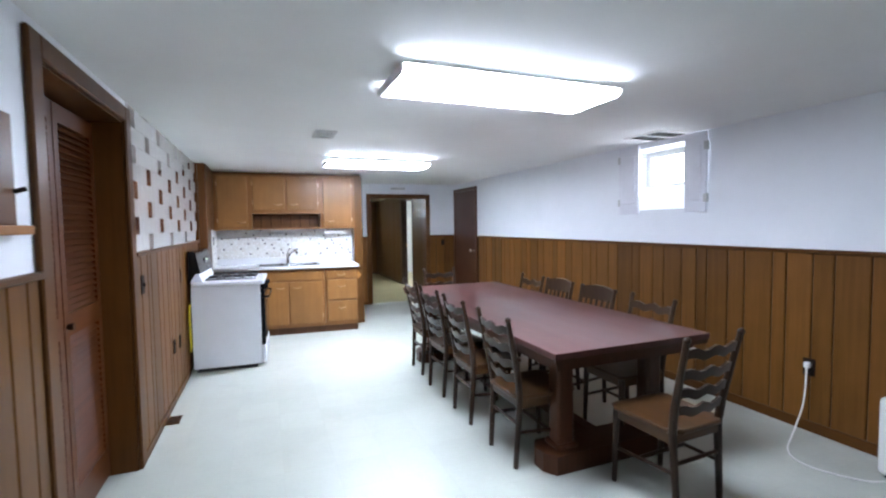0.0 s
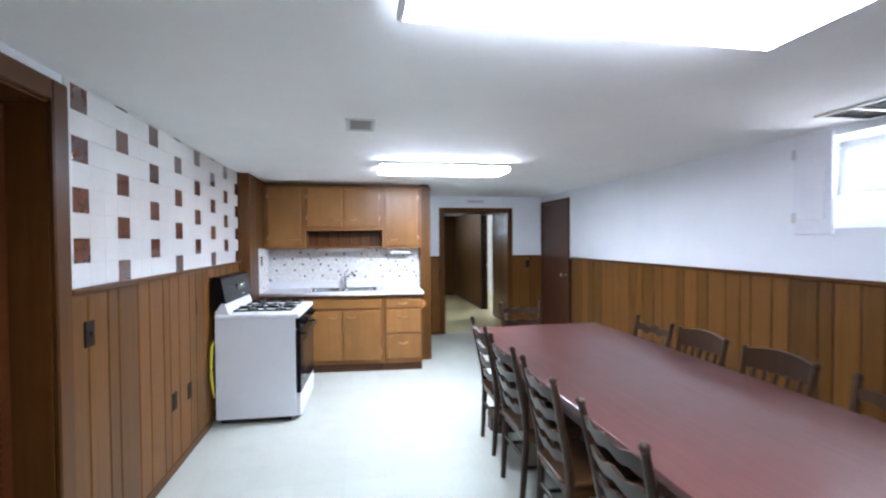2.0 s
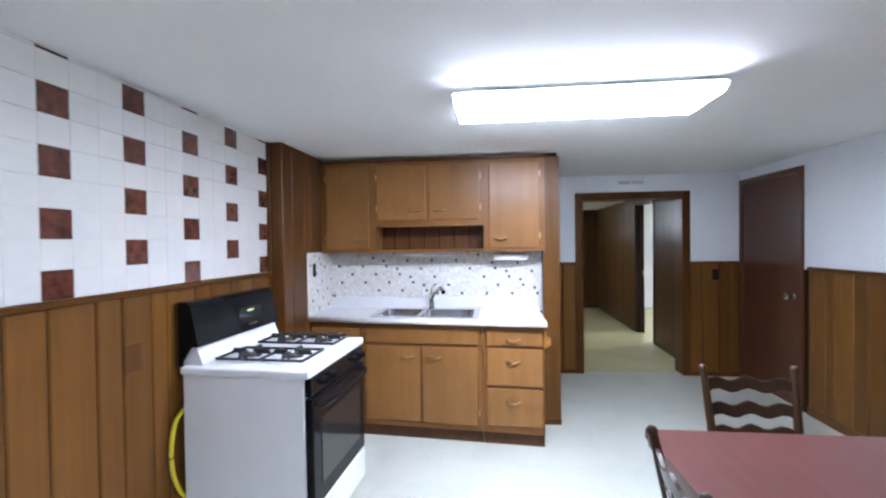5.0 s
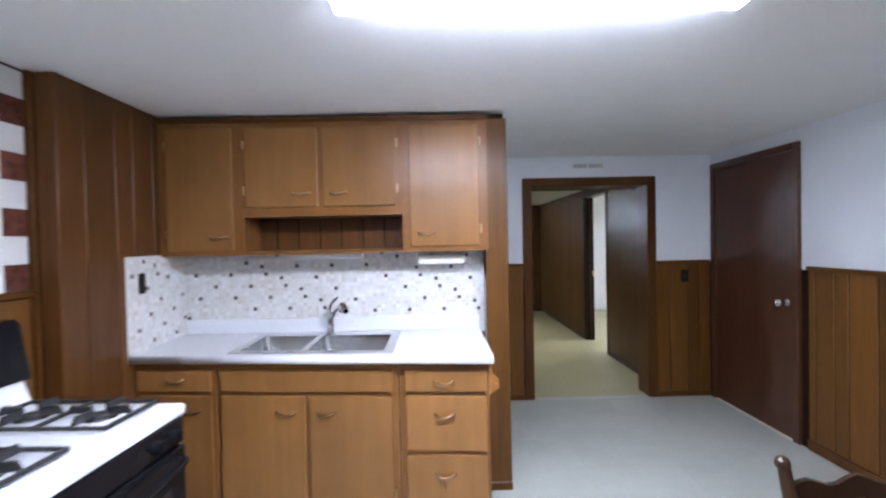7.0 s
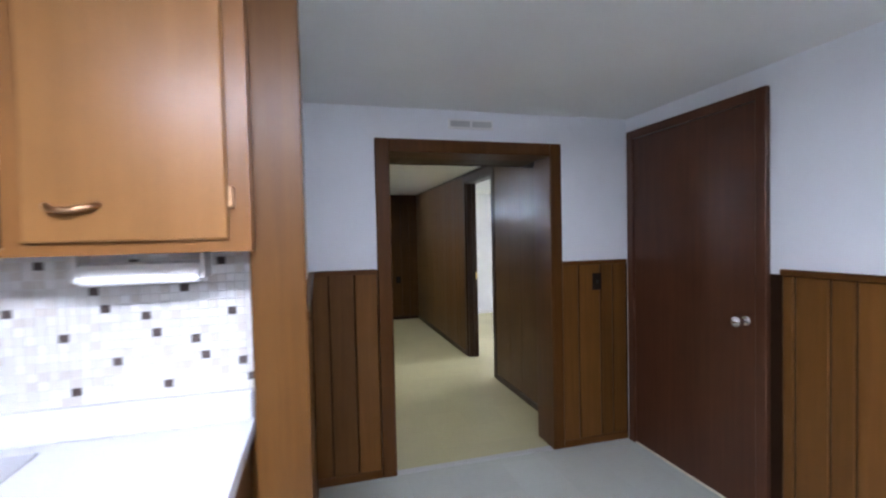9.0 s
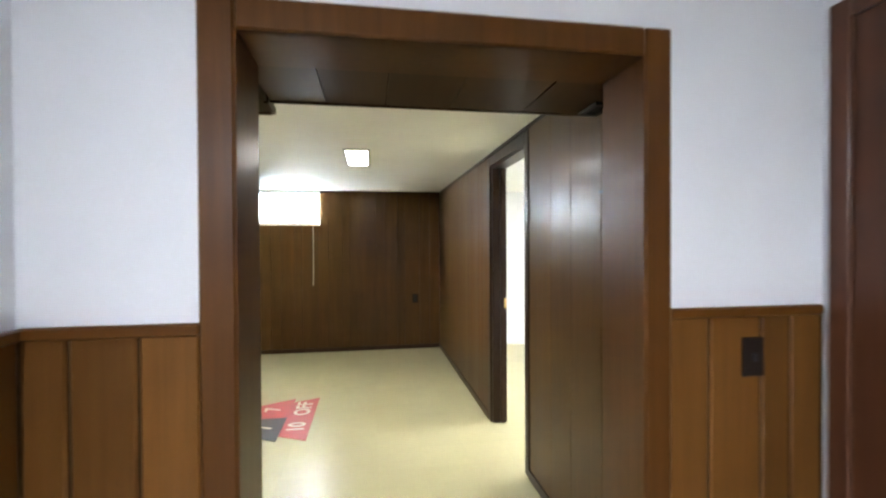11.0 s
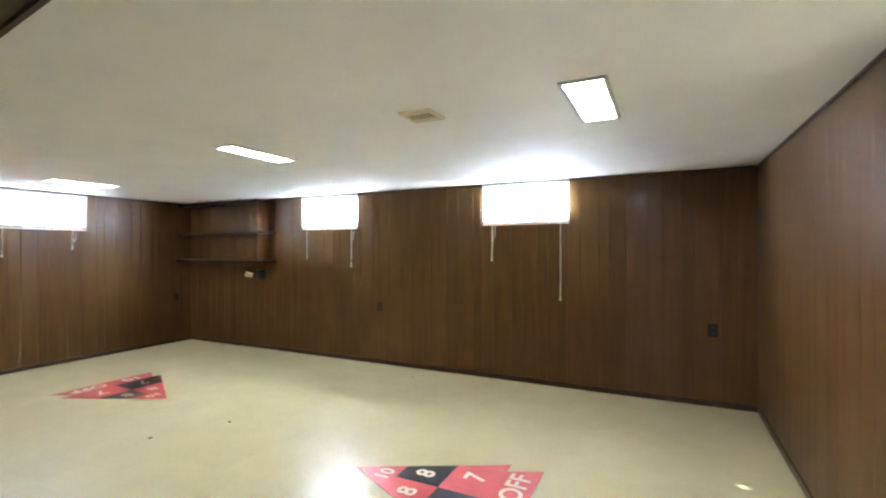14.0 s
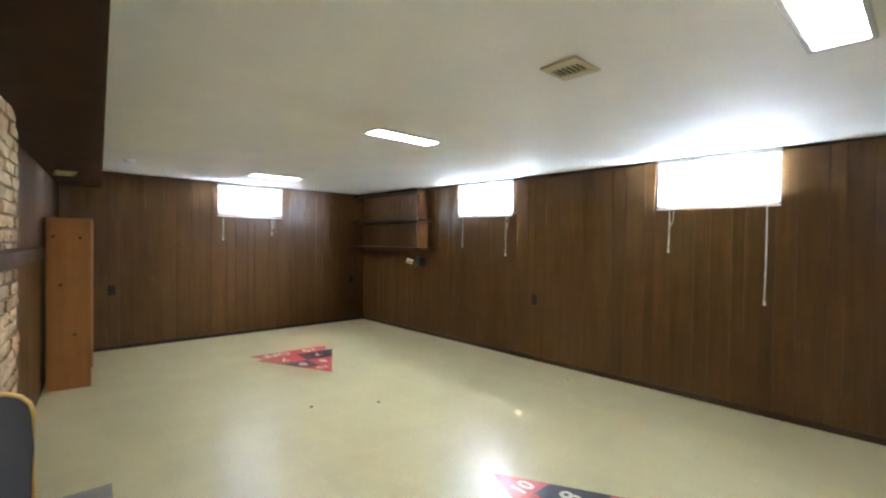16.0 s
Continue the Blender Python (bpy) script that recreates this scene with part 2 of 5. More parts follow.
def mosaic_mat():
    m, n, l, p = shader("mosaic_stone", 0.3)
    info = n.new("ShaderNodeObjectInfo")
    geo = n.new("ShaderNodeNewGeometry")
    add = n.new("ShaderNodeMath")
    add.operation = "ADD"
    l.new(info.outputs["Random"], add.inputs[0])
    l.new(geo.outputs["Random Per Island"], add.inputs[1])
    fr = n.new("ShaderNodeMath")
    fr.operation = "FRACT"
    l.new(add.outputs[0], fr.inputs[0])
    c = ramp(n, l, fr.outputs[0], [(0.0, (0.72, 0.71, 0.68)), (0.35, (0.64, 0.63, 0.60)), (0.6, (0.78, 0.78, 0.77)), (0.95, (0.60, 0.56, 0.51))])
    l.new(c, p.inputs["Base Color"])
    return m


def blind_mat():
    m, n, l, p = shader("translucent_white_slat", 0.6)
    tr, mix = n.new("ShaderNodeBsdfTranslucent"), n.new("ShaderNodeMixShader")
    tr.inputs[0].default_value = (0.92, 0.94, 0.96, 1)
    p.inputs["Base Color"].default_value = (0.85, 0.86, 0.87, 1)
    mix.inputs[0].default_value = 0.72
    l.new(p.outputs[0], mix.inputs[1])
    l.new(tr.outputs[0], mix.inputs[2])
    l.new(mix.outputs[0], n["Material Output"].inputs[0])
    return m


def glass_mat():
    m, n, l, p = shader("window_glass", 0.02)
    p.inputs["Transmission Weight"].default_value = 1.0
    p.inputs["IOR"].default_value = 1.05
    return m


MOSAIC, BLIND, GLASS = mosaic_mat(), blind_mat(), glass_mat()
MOSAIC_DARK = plain("dark_mosaic_stone", (0.07, 0.05, 0.045), 0.3, mottled=0.4, scale=40)

# ---- building helpers ----
BASE = {}
SKEW = [0.0]      # the kitchen counter runs a little out of square


def thing(name, x, y, z, label, category, group="", kind=""):
    """An empty at the base of a thing; its parts are given in world places."""
    ob = new(name)
    ob.location = (x, y, z)
    ob.empty_display_size = 0.05
    BASE[ob] = Vector((x, y, z))
    return tagged(ob, label, category, group, kind)


def part(name, bm, material, parent, label=""):
    """Links a bmesh as one mesh under a thing or a part."""
    me = bpy.data.meshes.new(name)
    base = BASE.get(parent, Vector())
    if SKEW[0]:
        for v in bm.verts:
            v.co.y += SKEW[0] * (1.13 - v.co.x) * (7.62 - v.co.y) / 0.72
    bmesh.ops.translate(bm, verts=bm.verts, vec=-base)
    bm.to_mesh(me)
    bm.free()
    me.materials.append(material)
    ob = new(name, me)
    ob.parent = parent
    BASE[ob] = base
    return tagged(ob, label)


def solo(name, bm, material, label="", category="", group="", kind=""):
    """A thing that is one mesh."""
    me = bpy.data.meshes.new(name)
    bm.to_mesh(me)
    bm.free()
    me.materials.append(material)
    ob = new(name, me)
    BASE[ob] = Vector()
    return tagged(ob, label, category, group, kind)


def add_box(bm, x0, y0, z0, x1, y1, z1, bevel=0.0, seg=2):
    x0, x1, y0, y1, z0, z1 = min(x0, x1), max(x0, x1), min(y0, y1), max(y0, y1), min(z0, z1), max(z0, z1)
    r = bmesh.ops.create_cube(bm, size=1.0)
    vs = r["verts"]
    for v in vs:
        v.co = Vector(((x0 + x1) / 2 + v.co.x * (x1 - x0), (y0 + y1) / 2 + v.co.y * (y1 - y0), (z0 + z1) / 2 + v.co.z * (z1 - z0)))
    if bevel:
        es = list({e for v in vs for e in v.link_edges})
        bmesh.ops.bevel(bm, geom=es, offset=bevel, segments=seg, profile=0.5, affect="EDGES")
    return bm


def box(x0, y0, z0, x1, y1, z1, bevel=0.0, seg=2):
    return add_box(bmesh.new(), x0, y0, z0, x1, y1, z1, bevel, seg)


def boxes(*rows, bevel=0.0):
    bm = bmesh.new()
    for r in rows:
        add_box(bm, *r, bevel=bevel, seg=1)
    return bm


def add_rod(bm, a, b, r0, r1=None, sides=12):
    a, b = Vector(a), Vector(b)
    d = b - a
    m = Matrix.Translation((a + b) / 2) @ d.to_track_quat("Z", "Y").to_matrix().to_4x4()
    bmesh.ops.create_cone(bm, cap_ends=True, segments=sides, radius1=r0, radius2=r0 if r1 is None else r1, depth=d.length, matrix=m)
    return bm


def rod(a, b, r0, r1=None, sides=12):
    return add_rod(bmesh.new(), a, b, r0, r1, sides)


def tube(points, radius, sides=8):
    """A round tube swept along points."""
    bm, pts, rings = bmesh.new(), [Vector(p) for p in points], []
    for i, p in enumerate(pts):
        d = (pts[min(i + 1, len(pts) - 1)] - pts[max(i - 1, 0)]).normalized()
        q = d.to_track_quat("Z", "Y")
        rings.append([bm.verts.new(p + q @ Vector((math.cos(k * math.tau / sides) * radius, math.sin(k * math.tau / sides) * radius, 0))) for k in range(sides)])
    for a, b in zip(rings, rings[1:]):
        for k in range(sides):
            bm.faces.new((a[k], a[(k + 1) % sides], b[(k + 1) % sides], b[k]))
    bm.faces.new(rings[0][::-1])
    bm.faces.new(rings[-1])
    for f in bm.faces:
        f.smooth = True
    return bm


def prism(outline, lo, hi, axis="z"):
    """An outline in two coordinates, drawn out along an axis."""
    bm = bmesh.new()
    place = {"z": lambda u, v, w: (u, v, w), "x": lambda u, v, w: (w, u, v), "y": lambda u, v, w: (u, w, v)}[axis]
    a = [bm.verts.new(place(u, v, lo)) for u, v in outline]
    b = [bm.verts.new(place(u, v, hi)) for u, v in outline]
    bm.faces.new(a)
    bm.faces.new(b)
    k = len(outline)
    for i in range(k):
        bm.faces.new((a[i], a[(i + 1) % k], b[(i + 1) % k], b[i]))
    bmesh.ops.recalc_face_normals(bm, faces=bm.faces)
    return bm


def curve_pts(points, steps=8):
    """A smooth line through points."""
    p = [Vector(q) for q in points]
    out = []
    for i in range(len(p) - 1):
        a, b, c, d = p[max(i - 1, 0)], p[i], p[i + 1], p[min(i + 2, len(p) - 1)]
        for s in range(steps):
            t = s / steps
            out.append(0.5 * (2 * b + (c - a) * t + (2 * a - 5 * b + 4 * c - d) * t * t + (3 * b - a - 3 * c + d) * t ** 3))
    return out + [p[-1]]


# ---- structure ----
CEIL, CEIL2 = 2.255, 2.20
WX, EX, NY, SY = -0.83, 3.46, 8.92, -1.6      # first room
E2, N2, W2 = 3.08, 14.12, -4.65               # second room


def south(x):
    """The slightly skewed fireplace wall of the second room."""
    return 9.20 - 0.115 * (x - 1.75)


def wall(name, bm, mat, label=""):
    return solo(name, bm, mat, label, kind="structure")


# floors
wall("floor_kitchen", box(-1.3, SY - 0.2, -0.12, 3.7, 8.94, 0.0), FLOOR_PALE, "pale greenish white waxed vinyl tile floor")
wall("floor_recreation", box(-4.9, 8.94, -0.12, 6.9, 14.5, 0.0), FLOOR_TAN, "yellowed cream waxed vinyl tile floor")
wall("threshold", box(1.78, 8.905, 0.0, 2.85, 8.955, 0.006, 0.002), VENT, "thin worn metal threshold strip in the doorway")
wall("ceiling_kitchen", box(-1.3, SY - 0.2, CEIL, 3.9, 9.05, CEIL + 0.15), CEIL_WHITE, "flat white painted ceiling")
wall("ceiling_recreation", box(-4.9, 9.05, CEIL2, 3.28, 14.24, CEIL2 + 0.15), CEIL_CREAM, "flat cream painted ceiling")
# first room
wall("wall_south", box(-1.3, SY - 0.2, 0, 3.7, SY, CEIL), WALL_WHITE)
west = wall("wall_west", boxes((WX - 0.3, SY, 0, WX, 2.66, CEIL), (WX - 0.3, 2.66, 2.13, WX, 3.74, CEIL), (WX - 0.3, 3.74, 0, WX, 7.62, CEIL)), WALL_WHITE, "white wall with plank wainscot and glazed tile")
wall("closet_back", box(-1.5, 2.4, 0, -1.4, 4.0, CEIL), GROOVE)
# unseen closet shell, added to keep sky light from the louvers
wall("closet_sides", boxes((-1.4, 2.36, 0, -1.13, 2.42, CEIL), (-1.4, 3.98, 0, -1.13, 4.04, CEIL)), GROOVE)
wall("closet_ceiling", box(-1.5, 2.36, CEIL + 0.004, -1.3, 4.04, CEIL + 0.1), GROOVE)
wall("closet_floor", box(-1.5, 2.36, -0.1, -1.3, 4.04, -0.002), FLOOR_PALE)
WIN = (3.36, 4.26, 1.60, 2.20)
east = wall("wall_east", boxes((EX, SY, 0, EX + 0.45, WIN[0], CEIL), (EX, WIN[1], 0, EX + 0.45, 9.2, CEIL),
                               (EX, WIN[0], 0, EX + 0.45, WIN[1], WIN[2]), (EX, WIN[0], WIN[3], EX + 0.45, WIN[1], CEIL)), WALL_WHITE, "white wall above honey plank wainscot")
alcove = wall("wall_kitchen_back", box(WX, 7.62, 0, 1.19, 7.72, CEIL), PANEL)
partition = wall("wall_partition", boxes((1.19, 7.42, 0, 1.29, NY, 1.26), (1.20, 7.43, 1.26, 1.29, NY, CEIL)), WALL_WHITE)
north = wall("wall_north", boxes((1.29, NY, 0, 1.765, 9.12, CEIL), (2.865, NY, 0, EX, 9.12, CEIL), (1.765, NY, 2.0, 2.865, 9.12, CEIL)), WALL_WHITE, "white wall with a cased doorway")
# second room
wall_n2 = wall("wall_far", boxes((W2, N2, 0, -2.2, N2 + 0.12, CEIL2), (-1.32, N2, 0, 0.49, N2 + 0.12, CEIL2), (1.39, N2, 0, E2 + 0.2, N2 + 0.12, CEIL2),
                                 (-2.2, N2, 0, -1.32, N2 + 0.12, 1.78), (0.49, N2, 0, 1.39, N2 + 0.12, 1.78),
                                 (-2.2, N2, 2.17, -1.32, N2 + 0.12, CEIL2), (0.49, N2, 2.17, 1.39, N2 + 0.12, CEIL2)), GROOVE, "dark walnut plank panelling")
wall_w2 = wall("wall_end", boxes((W2 - 0.3, 8.9, 0, W2, 11.7, CEIL2), (W2 - 0.3, 12.56, 0, W2, N2 + 0.3, CEIL2), (W2 - 0.3, 11.7, 0, W2, 12.56, 1.79), (W2 - 0.3, 11.7, 2.15, W2, 12.56, CEIL2)), GROOVE, "dark walnut plank panelling")
wall_e2 = wall("wall_side", boxes((E2, 9.12, 0, E2 + 0.1, 10.50, CEIL2), (E2, 11.34, 0, E2 + 0.1, N2, CEIL2), (E2, 10.50, 2.10, E2 + 0.1, 11.34, CEIL2)), GROOVE, "dark walnut plank panelling")
wall("wall_fireplace", prism([(1.70, 9.12), (1.655, 9.212), (W2, south(W2)), (W2, south(W2) - 0.25), (1.2, 9.0)], 0, CEIL2), PANEL_DARK, "dark wood wall beside the brick chimney breast")
wall("soffit", prism([(1.71, 9.14), (1.71, 9.69), (W2, 10.34), (W2, 9.7)], 2.01, CEIL2 + 0.02), TRIM_DARK, "dark wood boxed soffit along the ceiling")
soff2 = wall("soffit_entry", box(1.712, 9.122, 2.03, E2, 9.585, CEIL2 + 0.02), GROOVE, "dark wood boxed soffit over the doorway")
wall("soffit_trim", boxes((1.70, 9.55, 2.003, 1.716, 9.70, 2.03), (1.70, 9.586, 2.018, E2, 9.60, 2.045)), TRIM_DARK)
wall("soffit_edge", prism([(1.70, 9.69), (1.70, 9.703), (W2, 10.353), (W2, 10.34)], 2.0, 2.03), TRIM_DARK)
# white side room beyond the open doorway
wall("side_room_walls", boxes((E2 + 0.1, 14.13, 0, 6.9, 14.3, 2.3), (6.7, 9.3, 0, 6.9, 14.13, 2.3), (E2 + 0.1, 9.2, 0, 6.7, 9.4, 2.3), (E2 + 0.1, 9.4, 0, E2 + 0.11, 10.48, 2.3), (E2 + 0.1, 11.36, 0, E2 + 0.11, 14.13, 2.3)), STUDIO_WHITE, "bright white walls of the side room")
wall("side_room_ceiling", box(E2 + 0.1, 9.2, 2.22, 6.9, 14.3, 2.35), STUDIO_WHITE)
wall("side_room_baseboard", box(E2 + 0.12, 14.115, 0, 6.7, 14.13, 0.07, 0.003), PLASTIC_WHITE)
# light panel out of view, added to brighten the side room
lamp = thing("ceiling_light", 4.8, 11.4, 2.22, "unseen bright white ceiling light added to the side room", "ceiling light")
part("housing", box(4.2, 11.2, 2.19, 5.4, 11.6, 2.22, 0.004), PLASTIC_WHITE, lamp)
part("diffuser", box(4.22, 11.22, 2.15, 5.38, 11.58, 2.189, 0.01), ROOM_GLOW, lamp)
ceil_vent = thing("side_room_vent", 4.64, 13.95, 2.22, "long grey slotted ceiling vent of the side room", "vent")
part("frame", box(4.42, 13.90, 2.208, 4.90, 14.03, 2.22, 0.003), VENT, ceil_vent)
for k in range(3):
    part("slot", box(4.44, 13.915 + 0.036 * k, 2.2065, 4.88, 13.94 + 0.036 * k, 2.2085), SLOT, ceil_vent)

# trims of the doorway between the rooms
casing = wall("doorway_casing", boxes((1.69, 8.895, 0, 1.775, 8.92, 2.065), (2.855, 8.895, 0, 2.935, 8.92, 2.065), (1.775, 8.895, 1.985, 2.855, 8.92, 2.065), bevel=0.006), TRIM, "varnished brown wood casing round the doorway")
for row in ((1.75, 8.9, 0, 1.778, 9.13, 1.99), (2.852, 8.9, 0, 2.88, 9.13, 1.99), (1.75, 8.9, 1.985, 2.88, 9.13, 2.015)):
    wall("doorway_jamb", box(*row, 0.003), TRIM)
# louvered closet opening
wall("closet_casing", boxes((WX, 2.56, 0, WX + 0.025, 2.66, 2.21), (WX, 3.74, 0, WX + 0.025, 3.84, 2.21), (WX, 2.66, 2.12, WX + 0.025, 3.74, 2.21), bevel=0.007), TRIM, "varnished brown wood casing of the closet")
for row in ((WX - 0.3, 2.645, 0, WX + 0.002, 2.665, 2.13), (WX - 0.3, 3.735, 0, WX + 0.002, 3.755, 2.13), (WX - 0.3, 2.665, 2.11, WX + 0.002, 3.735, 2.135)):
    wall("closet_jamb", box(*row), TRIM)
# doorway to the side room
wall("side_casing", boxes((E2 - 0.02, 11.34, 0, E2, 11.42, 2.17), (E2 - 0.02, 10.43, 0, E2, 10.50, 2.17), (E2 - 0.02, 10.50, 2.09, E2, 11.34, 2.17), bevel=0.005), TRIM_DARK, "dark wood casing of the side doorway")
wall("side_lining", boxes((E2 - 0.002, 11.32, 0, E2 + 0.115, 11.34, 2.1), (E2 - 0.002, 10.50, 0, E2 + 0.115, 10.52, 2.1), (E2 - 0.002, 10.52, 2.08, E2 + 0.115, 11.32, 2.1)), TRIM_DARK)
wall("side_stop", boxes((E2 + 0.06, 11.305, 0, E2 + 0.09, 11.32, 2.08), (E2 + 0.06, 10.52, 0, E2 + 0.09, 10.535, 2.08)), TRIM_DARK)
strike = solo("strike_plate", box(E2 + 0.092, 11.312, 0.94, E2 + 0.112, 11.319, 1.02, 0.002), BRASS, "small brass strike plate on the dark jamb", "strike plate")

# rails and baseboards
RAIL = 1.265
wall("rail_east", boxes((EX - 0.028, SY, RAIL - 0.018, EX, 7.80, RAIL + 0.012), bevel=0.005), TRIM_Y)
wall("rail_north", boxes((1.30, 8.894, RAIL - 0.018, 1.69, NY, RAIL + 0.012), (2.935, 8.894, RAIL - 0.018, 3.44, NY, RAIL + 0.012), bevel=0.005), TRIM_X)
wall("rail_partition", boxes((1.29, 7.44, RAIL - 0.018, 1.318, 8.894, RAIL + 0.012), bevel=0.005), TRIM_Y)
wall("rail_west", boxes((WX, 3.84, 1.308, WX + 0.03, 6.64, 1.335), (WX, SY, 1.308, WX + 0.03, 2.56, 1.335), bevel=0.005), TRIM_Y)
wall("baseboard_east", boxes((EX - 0.022, SY, 0, EX, 7.80, 0.075), bevel=0.004), TRIM_Y)
wall("baseboard_north", boxes((1.31, 8.898, 0, 1.69, NY, 0.05), (2.935, 8.898, 0, 3.44, NY, 0.05), bevel=0.004), TRIM_X)
wall("baseboard_partition", boxes((1.18, 7.395, 0, 1.315, 7.42, 0.05), (1.29, 7.42, 0, 1.312, 8.898, 0.05), bevel=0.004), TRIM_Y)
wall("baseboard_west", boxes((WX, 3.84, 0, WX + 0.022, 5.68, 0.06), (WX, SY, 0, WX + 0.022, 2.56, 0.06), bevel=0.004), TRIM_Y)
wall("baseboard_far", box(W2, N2 - 0.022, 0, E2, N2 - 0.002, 0.055, 0.004), TRIM_DARK)
wall("baseboard_end", box(W2 + 0.002, 9.95, 0, W2 + 0.022, N2 - 0.022, 0.05, 0.004), TRIM_DARK)
wall("baseboard_side", boxes((E2 - 0.022, 11.42, 0, E2 - 0.002, N2 - 0.022, 0.055), (E2 - 0.022, 9.13, 0, E2 - 0.002, 10.43, 0.055)), TRIM_DARK)
wall("cornice_far", box(W2, N2 - 0.026, CEIL2 - 0.018, E2, N2 - 0.002, CEIL2, 0.004), TRIM_DARK)
wall("cornice_side", box(E2 - 0.024, 9.62, CEIL2 - 0.018, E2 - 0.002, N2 - 0.026, CEIL2, 0.004), TRIM_DARK)
wall("cornice_end", box(W2 + 0.002, 10.36, CEIL2 - 0.015, W2 + 0.022, N2 - 0.026, CEIL2, 0.004), TRIM_DARK)
# dark backing behind the wainscot planks
wall("wainscot_backing_east", box(EX - 0.005, SY, 0, EX, 7.86, 1.25), GROOVE)
wall("wainscot_backing_west", boxes((WX, 3.84, 0, WX + 0.005, 6.64, 1.31), (WX, SY, 0, WX + 0.005, 2.56, 1.31)), GROOVE)
wall("wainscot_backing_north", boxes((1.295, NY - 0.005, 0, 1.69, NY, 1.25), (2.935, NY - 0.005, 0, EX - 0.006, NY, 1.25)), GROOVE)
wall("wainscot_backing_partition", boxes((1.29, 7.42, 0, 1.295, NY - 0.006, 1.25), (1.18, 7.415, 0, 1.295, 7.42, CEIL)), GROOVE)
# wood panel beside the kitchen and the partition's end
side_panel = wall("panel_kitchen_side", box(WX, 6.67, 0, -0.725, 7.62, CEIL), GROOVE)
wall("panel_corner_bead", boxes((WX, 6.635, 0, WX + 0.03, 6.66, CEIL), bevel=0.004), TRIM)


# ---- things of the first room ----
def hand_pull(parent, x, y, z, w=0.098):
    """A bowed bar pull on a front facing the camera's south side."""
    pts = curve_pts([(x - w / 2, y, z + 0.006), (x - w / 3, y - 0.02, z - 0.003), (x, y - 0.026, z - 0.006), (x + w / 3, y - 0.02, z + 0.001), (x + w / 2, y, z + 0.006)], 4)
    return part("handle", tube(pts, 0.0068, 8), COPPER, parent, "worn copper pull")


def front(name, parent, x0, x1, z0, z1, y, pull=None):
    ob = part(name, box(x0, y - 0.018, z0, x1, y, z1, 0.005), CAB, parent)
    if pull:
        hand_pull(ob, pull[0], y - 0.017, pull[1])
    return ob


def hinge(parent, x, y, z):
    return part("hinge", box(x - 0.006, y - 0.02, z - 0.025, x + 0.006, y, z + 0.025, 0.002), COPPER, parent)


# base cabinets
YB = 6.95


def base_unit(x0, x1, label):
    c = thing("base_cabinet", (x0 + x1) / 2, 7.28, 0, label, "cabinet", "kitchen base cabinets")
    part("face_frame", box(x0, YB, 0.095, x1, YB + 0.02, 0.899, 0.002), CAB_FRAME, c)
    for x in (x0, x1 - 0.018):
        part("side_panel", box(x, YB + 0.02, 0.095, x + 0.018, 7.6, 0.899), CAB_FRAME, c)
    part("back_panel", box(x0 + 0.018, 7.58, 0.095, x1 - 0.018, 7.6, 0.899), CAB_FRAME, c)
    part("bottom_panel", box(x0 + 0.018, YB + 0.02, 0.095, x1 - 0.018, 7.58, 0.113), CAB_FRAME, c)
    part("toe_kick", box(x0, YB + 0.03, 0, x1, 7.6, 0.094), CAB_DARK, c, "dark brown toe kick")
    return c


SKEW[0] = 0.09
c = base_unit(-0.71, -0.27, "maple base cabinet with a drawer beside the stove")
front("drawer_front", c, -0.695, -0.295, 0.75, 0.858, YB, (-0.49, 0.81))
front("door", c, -0.695, -0.295, 0.14, 0.727, YB, (-0.40, 0.65))
c = base_unit(-0.267, 0.682, "maple sink base cabinet with two doors")
front("false_front", c, -0.245, 0.648, 0.75, 0.858, YB)
d = front("door", c, -0.245, 0.197, 0.14, 0.727, YB, (0.10, 0.645))
d = front("door", c, 0.217, 0.648, 0.14, 0.727, YB, (0.31, 0.645))
hinge(d, 0.655, YB - 0.002, 0.24)
c = base_unit(0.685, 1.135, "maple base cabinet with three drawers")
for z0, z1, zh in ((0.753, 0.858, 0.802), (0.455, 0.732, 0.638), (0.15, 0.435, 0.335)):
    front("drawer_front", c, 0.715, 1.118, z0, z1, YB, (0.907, zh))

# worktop with a cut-out for the sink
SX0, SX1, SY0, SY1 = -0.19, 0.64, 6.955, 7.50
wt = thing("worktop", 0.2, 7.25, 0.9, "white laminate worktop with a low upstand", "worktop")
bm = boxes((-0.708, 6.9, 0.902, SX0, 7.6, 0.945), (SX1, 6.9, 0.902, 1.15, 7.6, 0.945), (SX0, 6.9, 0.902, SX1, SY0, 0.945), (SX0, SY1, 0.902, SX1, 7.6, 0.945))
part("slab", bm, COUNTER, wt)
for f in wt.children[0].data.polygons:
    f.use_smooth = False
part("front_edge", tube([(-0.708, 6.902, 0.9235), (1.15, 6.902, 0.9235)], 0.0215, 14), COUNTER, wt)
part("upstand", box(-0.705, 7.578, 0.945, 1.15, 7.612, 1.035, 0.008), COUNTER, wt)


